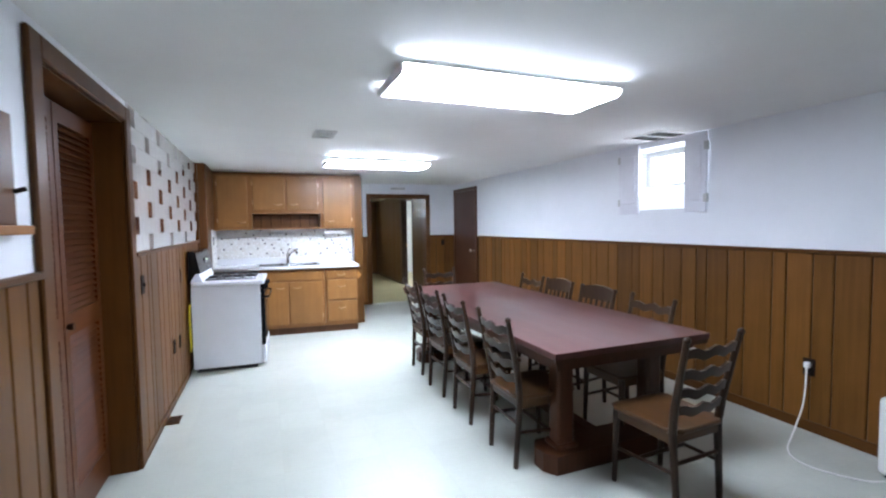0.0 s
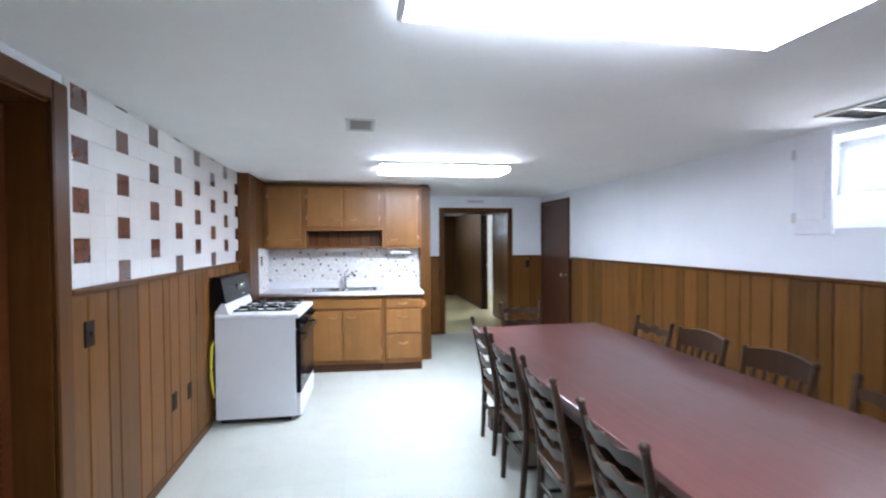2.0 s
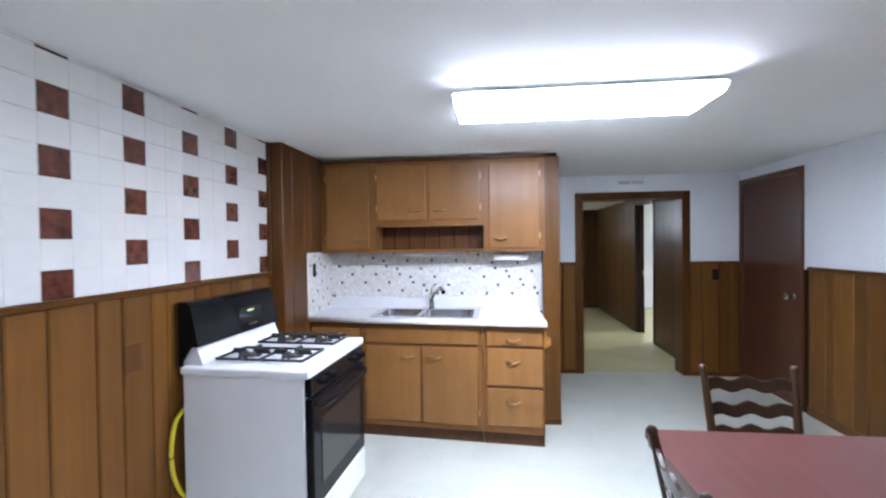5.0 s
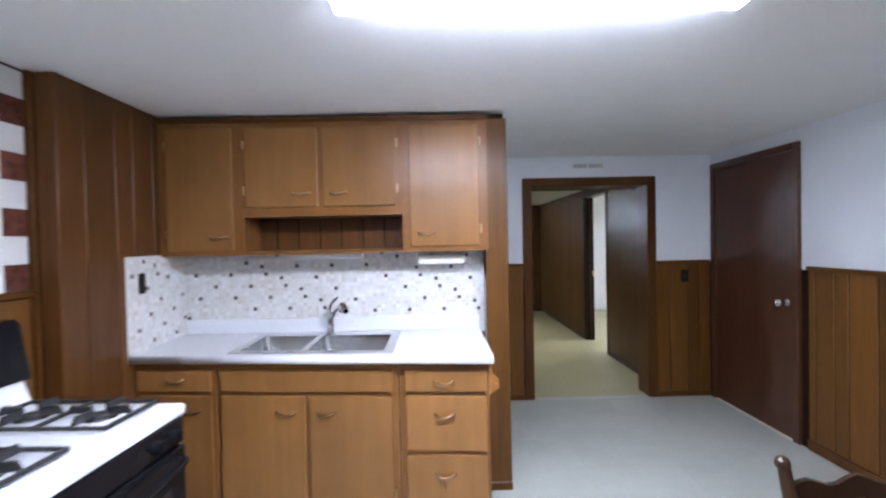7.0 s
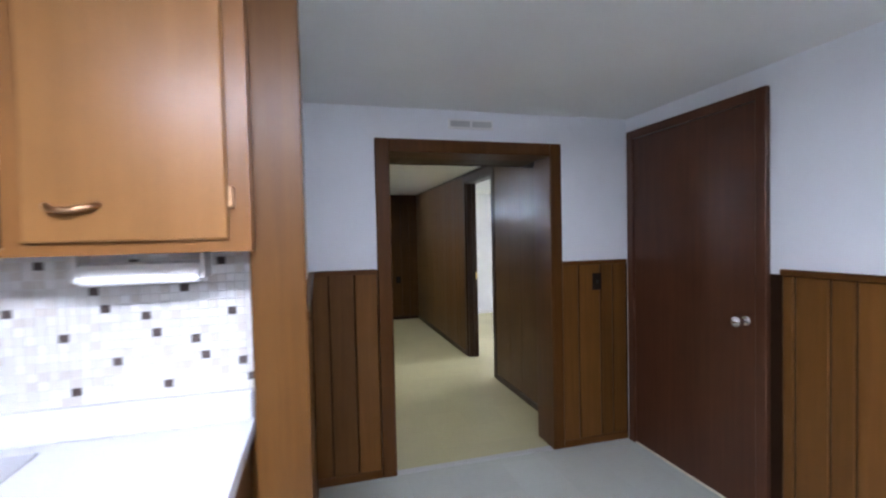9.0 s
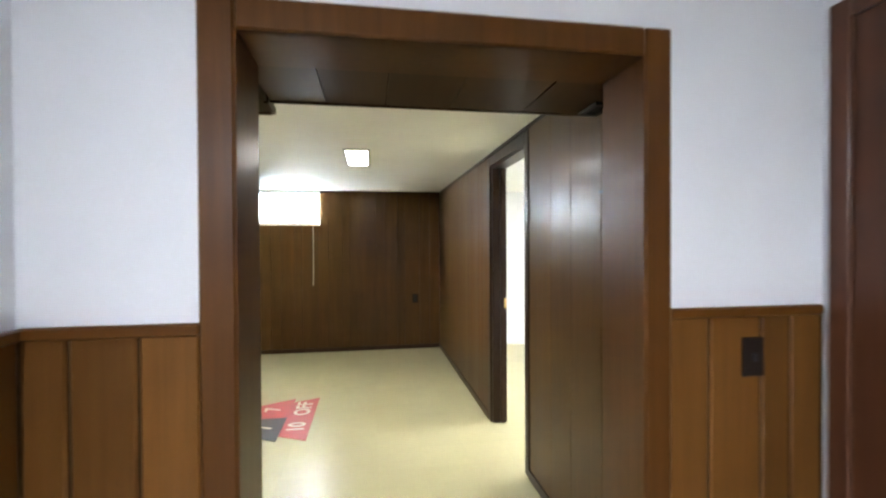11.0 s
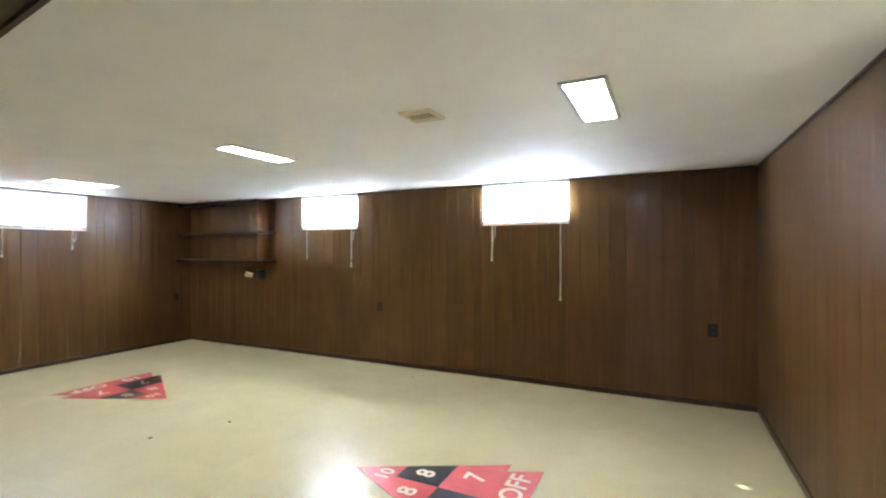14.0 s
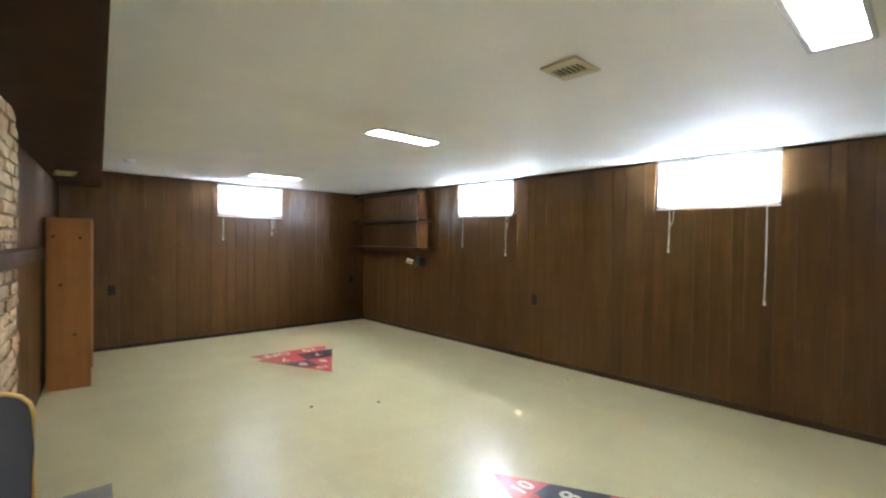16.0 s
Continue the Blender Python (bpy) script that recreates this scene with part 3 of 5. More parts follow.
def sink():
    s = thing("kitchen_sink", 0.18, 7.29, 0.915, "double bowl stainless steel sink set in the worktop", "sink")
    rim = bmesh.new()
    bowls = ((SX0 + 0.035, 0.165), (0.2, SX1 - 0.035))
    y0, y1 = SY0 + 0.035, SY1 - 0.085
    for r in ((SX0 - 0.015, SY0 - 0.015, SX1 + 0.015, y0), (SX0 - 0.015, y1, SX1 + 0.015, SY1 + 0.015), (SX0 - 0.015, y0, bowls[0][0], y1), (bowls[0][1], y0, bowls[1][0], y1), (bowls[1][1], y0, SX1 + 0.015, y1)):
        add_box(rim, r[0], r[1], 0.9155, r[2], r[3], 0.921)
    part("rim", rim, STEEL, s)
    for x0, x1 in bowls:
        b = bmesh.new()
        top = [bm_v for bm_v in (b.verts.new(p) for p in ((x0, y0, 0.918), (x1, y0, 0.918), (x1, y1, 0.918), (x0, y1, 0.918)))]
        low = [b.verts.new(p) for p in ((x0 + 0.02, y0 + 0.02, 0.76), (x1 - 0.02, y0 + 0.02, 0.76), (x1 - 0.02, y1 - 0.02, 0.76), (x0 + 0.02, y1 - 0.02, 0.76))]
        for k in range(4):
            b.faces.new((top[k], low[k], low[(k + 1) % 4], top[(k + 1) % 4]))
        b.faces.new(low)
        es = [e for e in b.edges if not (e.verts[0] in top and e.verts[1] in top)]
        bmesh.ops.bevel(b, geom=es, offset=0.03, segments=4, profile=0.5, affect="EDGES")
        for f in b.faces:
            f.smooth = True
        ob = part("bowl", b, STEEL, s)
        part("drain", rod(((x0 + x1) / 2, (y0 + y1) / 2, 0.7605), ((x0 + x1) / 2, (y0 + y1) / 2, 0.764), 0.04, sides=20), CHROME, ob)
    f = thing("faucet", 0.2, 7.49, 0.921, "chrome single lever pull-out kitchen faucet", "faucet")
    part("base", rod((0.2, 7.49, 0.921), (0.2, 7.49, 0.985), 0.026, 0.021, 20), CHROME, f)
    part("body", rod((0.2, 7.49, 0.98), (0.2, 7.49, 1.06), 0.02, 0.022, 20), CHROME, f)
    part("spout", tube(curve_pts([(0.2, 7.485, 1.0), (0.235, 7.46, 1.06), (0.285, 7.40, 1.10), (0.31, 7.36, 1.095)], 6), 0.014, 12), CHROME, f)
    part("spray_head", rod((0.295, 7.38, 1.105), (0.322, 7.335, 1.075), 0.022, 0.019, 16), CHROME, f)
    part("lever", tube(curve_pts([(0.2, 7.49, 1.06), (0.205, 7.48, 1.10), (0.25, 7.46, 1.145)], 5), 0.008, 10), CHROME, f)
    s.location.z += 0.03
    f.location += Vector((0.025, 0.0, 0.03))


sink()

SKEW[0] = 0.0

# wall cabinets
YU = 7.36
UP = thing("wall_cabinet", 0.25, 7.48, 1.44, "maple wall cabinets with four doors and open cubby", "cabinet", "kitchen wall cabinets")
for x0, x1, z0 in ((-0.708, -0.225, 1.445), (-0.225, 0.69, 1.665), (0.69, 1.19, 1.445)):
    part("carcass", box(x0, YU + 0.012, z0, x1, 7.61, 2.205), CAB_FRAME, UP)
part("face_frame", boxes((-0.708, YU, 1.445, -0.2255, YU + 0.012, 2.205), (-0.2255, YU, 1.665, 0.6905, YU + 0.012, 2.205), (0.6905, YU, 1.445, 1.19, YU + 0.012, 2.205)), CAB_FRAME, UP)
part("cubby_bottom", box(-0.2255, YU, 1.445, 0.6905, 7.594, 1.463, 0.002), CAB_FRAME, UP)
part("cubby_back", box(-0.225, 7.595, 1.463, 0.69, 7.61, 1.665), PANEL_RED, UP, "grooved brown plank back")
for k in range(6):
    part("groove", box(-0.12 + 0.135 * k, 7.592, 1.463, -0.113 + 0.135 * k, 7.595, 1.665), GROOVE, UP)
part("top_trim", box(-0.708, YU - 0.015, 2.205, 1.195, 7.61, 2.236, 0.004), TRIM_X, UP, "dark brown top moulding")
for x0, x1, z0, px, hx in ((-0.66, -0.285, 1.475, -0.36, -0.667), (-0.212, 0.205, 1.718, 0.115, -0.22), (0.235, 0.655, 1.718, 0.325, 0.665), (0.735, 1.14, 1.475, 0.83, 1.148)):
    d = front("door", UP, x0, x1, z0, 2.178, YU, (px, z0 + 0.075))
    hinge(d, hx, YU - 0.002, z0 + 0.1)
    hinge(d, hx, YU - 0.002, 2.08)
ul = thing("under_cabinet_light", 0.21, 7.42, 1.40, "slim white light fitting under the cubby", "light fitting")
part("housing", box(0.0, 7.43, 1.412, 0.44, 7.51, 1.444, 0.006), PLASTIC_WHITE, ul)
part("lens", box(0.02, 7.44, 1.405, 0.42, 7.50, 1.413, 0.003), SHUTTER, ul)
ph = thing("paper_towel_holder", 0.9, 7.45, 1.36, "white plastic holder under the wall cabinet", "towel holder")
part("roll_cover", box(0.775, 7.46, 1.365, 1.05, 7.56, 1.42, 0.014), PLASTIC_WHITE, ph)
for x in (0.763, 1.048):
    part("bracket", box(x, 7.47, 1.375, x + 0.012, 7.55, 1.446, 0.004), PLASTIC_WHITE, ph)
tb = thing("towel_bar", 1.15, 7.1, 0.72, "orange varnished wooden towel bar on the cabinet end", "towel bar")
for y in (6.97, 7.25):
    part("bracket", prism([(1.126, 0.72), (1.185, 0.76), (1.185, 0.80), (1.126, 0.86)], y, y + 0.018, "y"), PINE, tb)
part("bar", rod((1.165, 6.95, 0.775), (1.165, 7.29, 0.775), 0.012), PINE, tb)


def stove():
    x0, x1, y0, y1 = -0.765, -0.085, 5.665, 6.41
    s = thing("gas_stove", -0.45, 6.07, 0, "white gas range with black oven door and backguard", "stove")
    part("body", box(x0, y0, 0.04, x1 - 0.03, y1, 0.885, 0.006), ENAMEL, s)
    part("plinth", box(x0 + 0.03, y0 + 0.03, 0, x1 - 0.08, y1 - 0.03, 0.04), SLOT, s)
    part("cooktop", box(x0 + 0.01, y0 - 0.035, 0.886, x1 + 0.012, y1 + 0.006, 0.928, 0.014, 3), ENAMEL, s)
    part("riser", prism([(x0 + 0.005, 0.9), (x0 + 0.115, 0.925), (x0 + 0.075, 1.03), (x0 + 0.005, 1.03)], y0 + 0.004, y1 - 0.004, "y"), ENAMEL, s)
    g = part("backguard", prism([(x0 - 0.01, 0.92), (x0 + 0.055, 1.02), (x0 + 0.098, 1.022), (x0 + 0.06, 1.225), (x0 + 0.04, 1.245), (x0 - 0.01, 1.245)], y0 - 0.012, y1 + 0.012, "y"), BLACK_ENAMEL, s, "black glossy backguard")
    part("display", box(x0 + 0.077, 6.02, 1.10, x0 + 0.085, 6.24, 1.155), BLACK_GLASS, g)
    part("clock_digits", boxes(*[(x0 + 0.0855, 6.10 + 0.022 * k, 1.135, x0 + 0.087, 6.114 + 0.022 * k, 1.145) for k in range(3)]), GREEN_LED, g)
    part("badge", box(x0 + 0.093, 6.10, 1.055, x0 + 0.0975, 6.18, 1.063), STEEL, g)
    part("control_panel", box(x1 - 0.03, y0 + 0.004, 0.79, x1 + 0.006, y1 - 0.004, 0.885, 0.006), BLACK_ENAMEL, s)
    for y in (5.80, 5.90, 6.24, 6.34):
        k = part("knob", rod((x1 + 0.006, y, 0.838), (x1 + 0.034, y, 0.838), 0.024, 0.019, 20), BLACK_ENAMEL, s)
        part("pointer", box(x1 + 0.033, y - 0.004, 0.82, x1 + 0.042, y + 0.004, 0.856, 0.002), BLACK_ENAMEL, k)
    d = part("oven_door", box(x1 - 0.03, y0 + 0.006, 0.235, x1 + 0.012, y1 - 0.006, 0.782, 0.008), BLACK_ENAMEL, s)
    part("window", box(x1 + 0.012, y0 + 0.10, 0.33, x1 + 0.015, y1 - 0.10, 0.66), BLACK_GLASS, d)
    part("handle", tube(curve_pts([(x1 + 0.012, y0 + 0.05, 0.745), (x1 + 0.05, y0 + 0.08, 0.74), (x1 + 0.055, 6.07, 0.735), (x1 + 0.05, y1 - 0.08, 0.74), (x1 + 0.012, y1 - 0.05, 0.745)], 6), 0.011, 10), BLACK_ENAMEL, d)
    part("drawer", box(x1 - 0.03, y0 + 0.006, 0.045, x1 + 0.012, y1 - 0.006, 0.228, 0.008), ENAMEL, s)
    for yc in (5.875, 6.265):
        gr = part("grate", boxes((-0.64, yc - 0.125, 0.938, -0.63, yc + 0.125, 0.95), (-0.17, yc - 0.125, 0.938, -0.16, yc + 0.125, 0.95), (-0.64, yc - 0.13, 0.938, -0.16, yc - 0.12, 0.95), (-0.64, yc + 0.12, 0.938, -0.16, yc + 0.13, 0.95),
                                 (-0.405, yc - 0.125, 0.938, -0.395, yc + 0.125, 0.95)), IRON, s, "black cast iron grate")
        for xc in (-0.52, -0.28):
            part("burner_bowl", rod((xc, yc, 0.9285), (xc, yc, 0.933), 0.085, 0.08, 28), ENAMEL, s)
            part("burner_ring", rod((xc, yc, 0.9325), (xc, yc, 0.937), 0.058, 0.052, 24), STEEL, s)
            part("burner_cap", rod((xc, yc, 0.937), (xc, yc, 0.946), 0.034, 0.028, 24), IRON, s)
            for a, b in ((0.115, 0.03), (-0.115, -0.03)):
                f = prism([(a, 0.945), (b, 0.945), (b, 0.968), (a * 0.85, 0.972)], xc - 0.005, xc + 0.005, "x")
                bmesh.ops.translate(f, verts=f.verts, vec=(0, yc, 0))
                part("finger", f, IRON, gr)
                f = prism([(a, 0.945), (b, 0.945), (b, 0.968), (a * 0.85, 0.972)], yc - 0.005, yc + 0.005, "y")
                bmesh.ops.translate(f, verts=f.verts, vec=(xc, 0, 0))
                part("finger", f, IRON, gr)
    s.rotation_euler.z = -0.045
    solo("gas_hose", tube(curve_pts([(-0.80, 5.72, 0.70), (-0.795, 5.64, 0.66), (-0.79, 5.60, 0.55), (-0.79, 5.605, 0.42), (-0.795, 5.66, 0.3), (-0.81, 5.74, 0.22)], 8), 0.011, 10), YELLOW, "yellow coated gas hose looping behind the stove", "gas hose")


stove()


def table():
    x0, x1, y0, y1 = 1.37, 2.53, 2.55, 5.45
    t = thing("dining_table", 1.95, 4.0, 0, "long mahogany laminate dining table on heavy legs", "table")
    top = part("tabletop", box(x0, y0, 0.742, x1, y1, 0.778, 0.004), TABLE, t)
    part("edge_band", boxes((x0 + 0.01, y0 + 0.01, 0.715, x1 - 0.01, y0 + 0.035, 0.7415), (x0 + 0.01, y1 - 0.035, 0.715, x1 - 0.01, y1 - 0.01, 0.7415), (x0 + 0.01, y0 + 0.035, 0.715, x0 + 0.035, y1 - 0.035, 0.7415), (x1 - 0.035, y0 + 0.035, 0.715, x1 - 0.01, y1 - 0.035, 0.7415)), TABLE_LEG, top)
    part("apron", boxes((x0 + 0.06, y0 + 0.07, 0.655, x1 - 0.06, y0 + 0.095, 0.7145), (x0 + 0.06, y1 - 0.095, 0.655, x1 - 0.06, y1 - 0.07, 0.7145), (x0 + 0.06, y0 + 0.095, 0.655, x0 + 0.085, y1 - 0.095, 0.7145), (x1 - 0.085, y0 + 0.095, 0.655, x1 - 0.06, y1 - 0.095, 0.7145)), TABLE_LEG, t)
    for yc in (2.82, 5.18):
        part("foot", prism([(1.44, yc - 0.05), (1.49, yc - 0.12), (2.41, yc - 0.12), (2.46, yc - 0.05), (2.46, yc + 0.05), (2.41, yc + 0.12), (1.49, yc + 0.12), (1.44, yc + 0.05)], 0, 0.115), TABLE_LEG, t)
        for xc in (1.60, 2.30):
            part("leg", box(xc - 0.056, yc - 0.056, 0.115, xc + 0.056, yc + 0.056, 0.655, 0.018), TABLE_LEG, t)
            part("collar", box(xc - 0.074, yc - 0.074, 0.115, xc + 0.074, yc + 0.074, 0.15, 0.012), TABLE_LEG, t)
    part("stretcher", box(1.90, 2.94, 0.03, 2.0, 5.06, 0.10, 0.01), TABLE_LEG, t)


table()


def wavy_slat(y, z, w, h, lean, bow=0.022):
    """A ladder slat, bowed backwards, with a wavy top and bottom."""
    bm, n = bmesh.new(), 14
    rows = []
    for i in range(n + 1):
        u = i / n * 2 - 1
        b = -bow * (1 - u * u)
        up = h / 2 + 0.012 * math.cos(u * 2.6 * math.pi) * (1 - 0.35 * abs(u))
        dn = -h / 2 + 0.010 * math.cos(u * 2.6 * math.pi)
        x = u * w / 2
        rows.append([bm.verts.new((x, y + b + lean * k + o, z + k)) for k, o in ((up, 0.007), (up, -0.007), (dn, -0.007), (dn, 0.007))])
    for a, b in zip(rows, rows[1:]):
        for k in range(4):
            f = bm.faces.new((a[k], a[(k + 1) % 4], b[(k + 1) % 4], b[k]))
    bm.faces.new(rows[0][::-1])
    bm.faces.new(rows[-1])
    bmesh.ops.recalc_face_normals(bm, faces=bm.faces)
    return bm


def chair_frame(label, group):
    c = thing("dining_chair", 0, 0, 0, label, "chair", group)
    for sx in (-1, 1):
        part("front_leg", rod((sx * 0.185, 0.19, 0.0), (sx * 0.18, 0.18, 0.42), 0.015, 0.021, 10), CHAIR, c)
        post = bmesh.new()
        pts = [(sx * 0.16, -0.20, 0.0), (sx * 0.17, -0.175, 0.42), (sx * 0.178, -0.19, 0.55), (sx * 0.197, -0.268, 0.915)]
        for a, b, r0, r1 in zip(pts, pts[1:], (0.016, 0.022, 0.021), (0.022, 0.021, 0.015)):
            add_rod(post, a, b, r0, r1, 10)
        bmesh.ops.create_uvsphere(post, u_segments=10, v_segments=6, radius=0.019, matrix=Matrix.Translation((sx * 0.198, -0.27, 0.92)))
        part("back_post", post, CHAIR, c)
        part("side_stretcher", rod((sx * 0.165, -0.188, 0.22), (sx * 0.182, 0.185, 0.20), 0.011, sides=8), CHAIR, c)
        part("side_rail", box(sx * 0.178 - 0.012, -0.17, 0.375, sx * 0.178 + 0.012, 0.175, 0.43, 0.003), CHAIR_SEAT, c)
    part("cross_stretcher", rod((-0.17, 0.02, 0.212), (0.17, 0.02, 0.212), 0.011, sides=8), CHAIR, c)
    part("back_stretcher", rod((-0.165, -0.185, 0.27), (0.165, -0.185, 0.27), 0.011, sides=8), CHAIR, c)
    part("front_rail", box(-0.17, 0.168, 0.375, 0.17, 0.192, 0.43, 0.003), CHAIR_SEAT, c)
    part("back_rail", box(-0.16, -0.19, 0.375, 0.16, -0.166, 0.43, 0.003), CHAIR_SEAT, c)
    seat = prism([(-0.195, -0.16), (-0.215, 0.17), (-0.185, 0.215), (0.185, 0.215), (0.215, 0.17), (0.195, -0.16), (0.14, -0.215), (-0.14, -0.215)], 0.428, 0.452)
    bmesh.ops.bevel(seat, geom=list(seat.edges), offset=0.008, segments=2, profile=0.5, affect="EDGES")
    part("seat", seat, CHAIR_SEAT, c, "worn brown wooden saddle seat")
    return c


def ladder_chair():
    c = chair_frame("dark-stained wooden ladder-back dining chair with solid seat", "chairs round the table")
    for z, w in ((0.54, 0.34), (0.635, 0.35), (0.735, 0.36), (0.845, 0.372)):
        part("slat", wavy_slat(-0.19 - (z - 0.55) * 0.21, z, w, 0.052, -0.21), CHAIR, c)
    return c


def arched_chair():
    c = chair_frame("dark wooden dining chair with an arched top rail", "chairs round the table")
    bm = bmesh.new()
    rows, n = [], 16
    for i in range(n + 1):
        u = i / n * 2 - 1
        y, up = -0.262 - 0.025 * (1 - u * u), 0.915 + 0.03 * (1 - u * u)
        rows.append([bm.verts.new((u * 0.2, y + o, z)) for z, o in ((up, 0.01), (up, -0.014), (0.82, -0.002), (0.82, 0.018))])
    for a, b in zip(rows, rows[1:]):
        for k in range(4):
            bm.faces.new((a[k], a[(k + 1) % 4], b[(k + 1) % 4], b[k]))
    bm.faces.new(rows[0][::-1])
    bm.faces.new(rows[-1])
    bmesh.ops.recalc_face_normals(bm, faces=bm.faces)
    part("top_rail", bm, CHAIR, c)
    part("lower_rail", box(-0.17, -0.20, 0.53, 0.17, -0.18, 0.57, 0.004), CHAIR, c)
    for k in range(5):
        x = -0.12 + 0.06 * k
        part("spindle", rod((x, -0.19, 0.55), (x * 1.08, -0.26, 0.83), 0.012, sides=8), CHAIR, c)
    return c


lad = ladder_chair()
lad.matrix_basis = pose(1.96, 2.36, 0, 0, 0, 3)
for x, y, r in ((1.51, 3.03, -90), (1.515, 3.68, -91), (1.52, 4.27, -88), (1.545, 4.88, -91), (2.32, 3.07, 90), (2.33, 4.70, 91), (1.95, 5.57, 179)):
    copy_thing(lad, pose(x, y, 0, 0, 0, r))
arc = arched_chair()
arc.matrix_basis = pose(2.30, 3.63, 0, 0, 0, 92)
copy_thing(arc, pose(2.31, 4.19, 0, 0, 0, 90))


def tube_light(x0, x1, y0, y1, lens):
    f = thing("fluorescent_light", (x0 + x1) / 2, (y0 + y1) / 2, CEIL, "lit fluorescent ceiling light with wraparound lens", "ceiling light", "fluorescent ceiling lights")
    z = CEIL - 0.08
    part("base", box(x0 + 0.05, y0 + 0.1, z + 0.042, x1 - 0.05, y1 - 0.1, CEIL, 0.004), PLASTIC_WHITE, f)
    part("tray", box(x0 + 0.012, y0 + 0.012, z + 0.036, x1 - 0.012, y1 - 0.012, z + 0.042), PLASTIC_WHITE, f)
    prof = [(y0, z + 0.035), (y0 + 0.006, z + 0.015), (y0 + 0.03, z), (y1 - 0.03, z), (y1 - 0.006, z + 0.015), (y1, z + 0.035)]
    part("lens", prism(prof, x0 + 0.015, x1 - 0.015, "x"), lens, f, "glowing prismatic lens")
    for x in (x0, x1 - 0.014):
        part("end_cap", prism([(u, v - 0.003 if v < z + 0.03 else v) for u, v in prof], x, x + 0.014, "x"), SHUTTER, f)


tube_light(0.53, 1.79, 2.52, 2.98, TUBE_GLOW)
tube_light(0.59, 1.80, 5.66, 6.08, TUBE_GLOW_NEW)


def ceiling_vent(x0, x1, y0, y1, z, mat, slats, label, bars=1):
    v = thing("ceiling_vent", (x0 + x1) / 2, (y0 + y1) / 2, z, label, "vent")
    part("frame", boxes((x0, y0, z - 0.012, x1, y0 + 0.022, z), (x0, y1 - 0.022, z - 0.012, x1, y1, z), (x0, y0 + 0.022, z - 0.012, x0 + 0.022, y1 - 0.022, z), (x1 - 0.022, y0 + 0.022, z - 0.012, x1, y1 - 0.022, z), bevel=0.003), mat, v)
    part("backing", box(x0 + 0.02, y0 + 0.02, z - 0.003, x1 - 0.02, y1 - 0.02, z - 0.001), SLOT, v)
    for k in range(slats):
        u = x0 + 0.022 + (x1 - x0 - 0.044) * (k + 0.5) / slats
        part("slat", box(u - 0.003, y0 + 0.022, z - 0.011, u + 0.003, y1 - 0.022, z - 0.003), mat, v)
    return v


ceiling_vent(0.34, 0.515, 4.33, 4.61, CEIL, VENT, 9, "small grey slatted ceiling vent")
v = ceiling_vent(3.06, 3.44, 3.48, 3.88, CEIL, PLASTIC_WHITE, 0, "square white ceiling return vent with dark opening")
part("bar", box(3.06, 3.67, CEIL - 0.013, 3.44, 3.69, CEIL - 0.003), PLASTIC_WHITE, v)
for k in range(22):
    u = 3.09 + 0.0155 * k
    part("slat", box(u, 3.50, CEIL - 0.006, u + 0.002, 3.86, CEIL - 0.0035), IRON, v)
wv = thing("wall_vent", 2.31, 8.91, 2.14, "small grey wall vent above the doorway", "vent")
part("frame", box(2.155, 8.905, 2.14, 2.455, NY, 2.20, 0.003), PLASTIC_WHITE, wv)
for k in range(2):
    part("grille", box(2.168 + 0.145 * k, 8.9, 2.152, 2.297 + 0.145 * k, 8.906, 2.188, 0.002), VENT, wv)


def plate(name, x, y, z, nx, ny, label, kind, w=0.07, h=0.115):
    """A wall plate whose face looks along (nx, ny)."""
    p = thing(name, x, y, z, label, kind)
    tx, ty = -ny, nx
    bm = box(-w / 2, -0.007, -h / 2, w / 2, 0.0, h / 2, 0.003)
    m = Matrix(((tx, -nx, 0, x), (ty, -ny, 0, y), (0, 0, 1, z), (0, 0, 0, 1)))
    bm.transform(m)
    bmesh.ops.recalc_face_normals(bm, faces=bm.faces)
    pl = part("cover_plate", bm, PLATE, p)
    rows = (0.026, -0.026) if kind == "outlet" else (0.0,)
    for dz in rows:
        bm = box(-0.016, -0.0095, dz - 0.015, 0.016, -0.0065, dz + 0.015, 0.002) if kind == "outlet" else box(-0.006, -0.018, -0.012, 0.006, -0.0065, 0.012, 0.002)
        bm.transform(m)
        part("socket" if kind == "outlet" else "toggle", bm, SLOT, pl)
    return p


plate("outlet", EX - 0.014, 2.51, 0.455, -1, 0, "dark brown outlet in the plank wainscot", "outlet", 0.075, 0.12)
plate("outlet", WX + 0.014, 4.92, 0.475, 1, 0, "dark brown outlet low on the wainscot", "outlet")
plate("outlet", WX + 0.014, 5.19, 0.46, 1, 0, "dark brown outlet low on the wainscot", "outlet")
plate("light_switch", WX + 0.014, 3.97, 1.12, 1, 0, "dark brown light switch beside the closet", "light switch", 0.075, 0.12)
plate("light_switch", 3.20, 8.906, 1.13, 0, -1, "dark brown light switch on the wainscot", "light switch")
plate("outlet", -0.704, 7.17, 1.31, 1, 0, "dark outlet in the mosaic backsplash", "outlet", 0.05, 0.11)
pp = thing("wall_patch", WX + 0.014, 5.42, 1.03, "reddish brown cover plate on the wainscot", "cover plate")
part("cover", box(WX + 0.012, 5.36, 0.97, WX + 0.02, 5.46, 1.10, 0.003), PANEL_RED, pp)

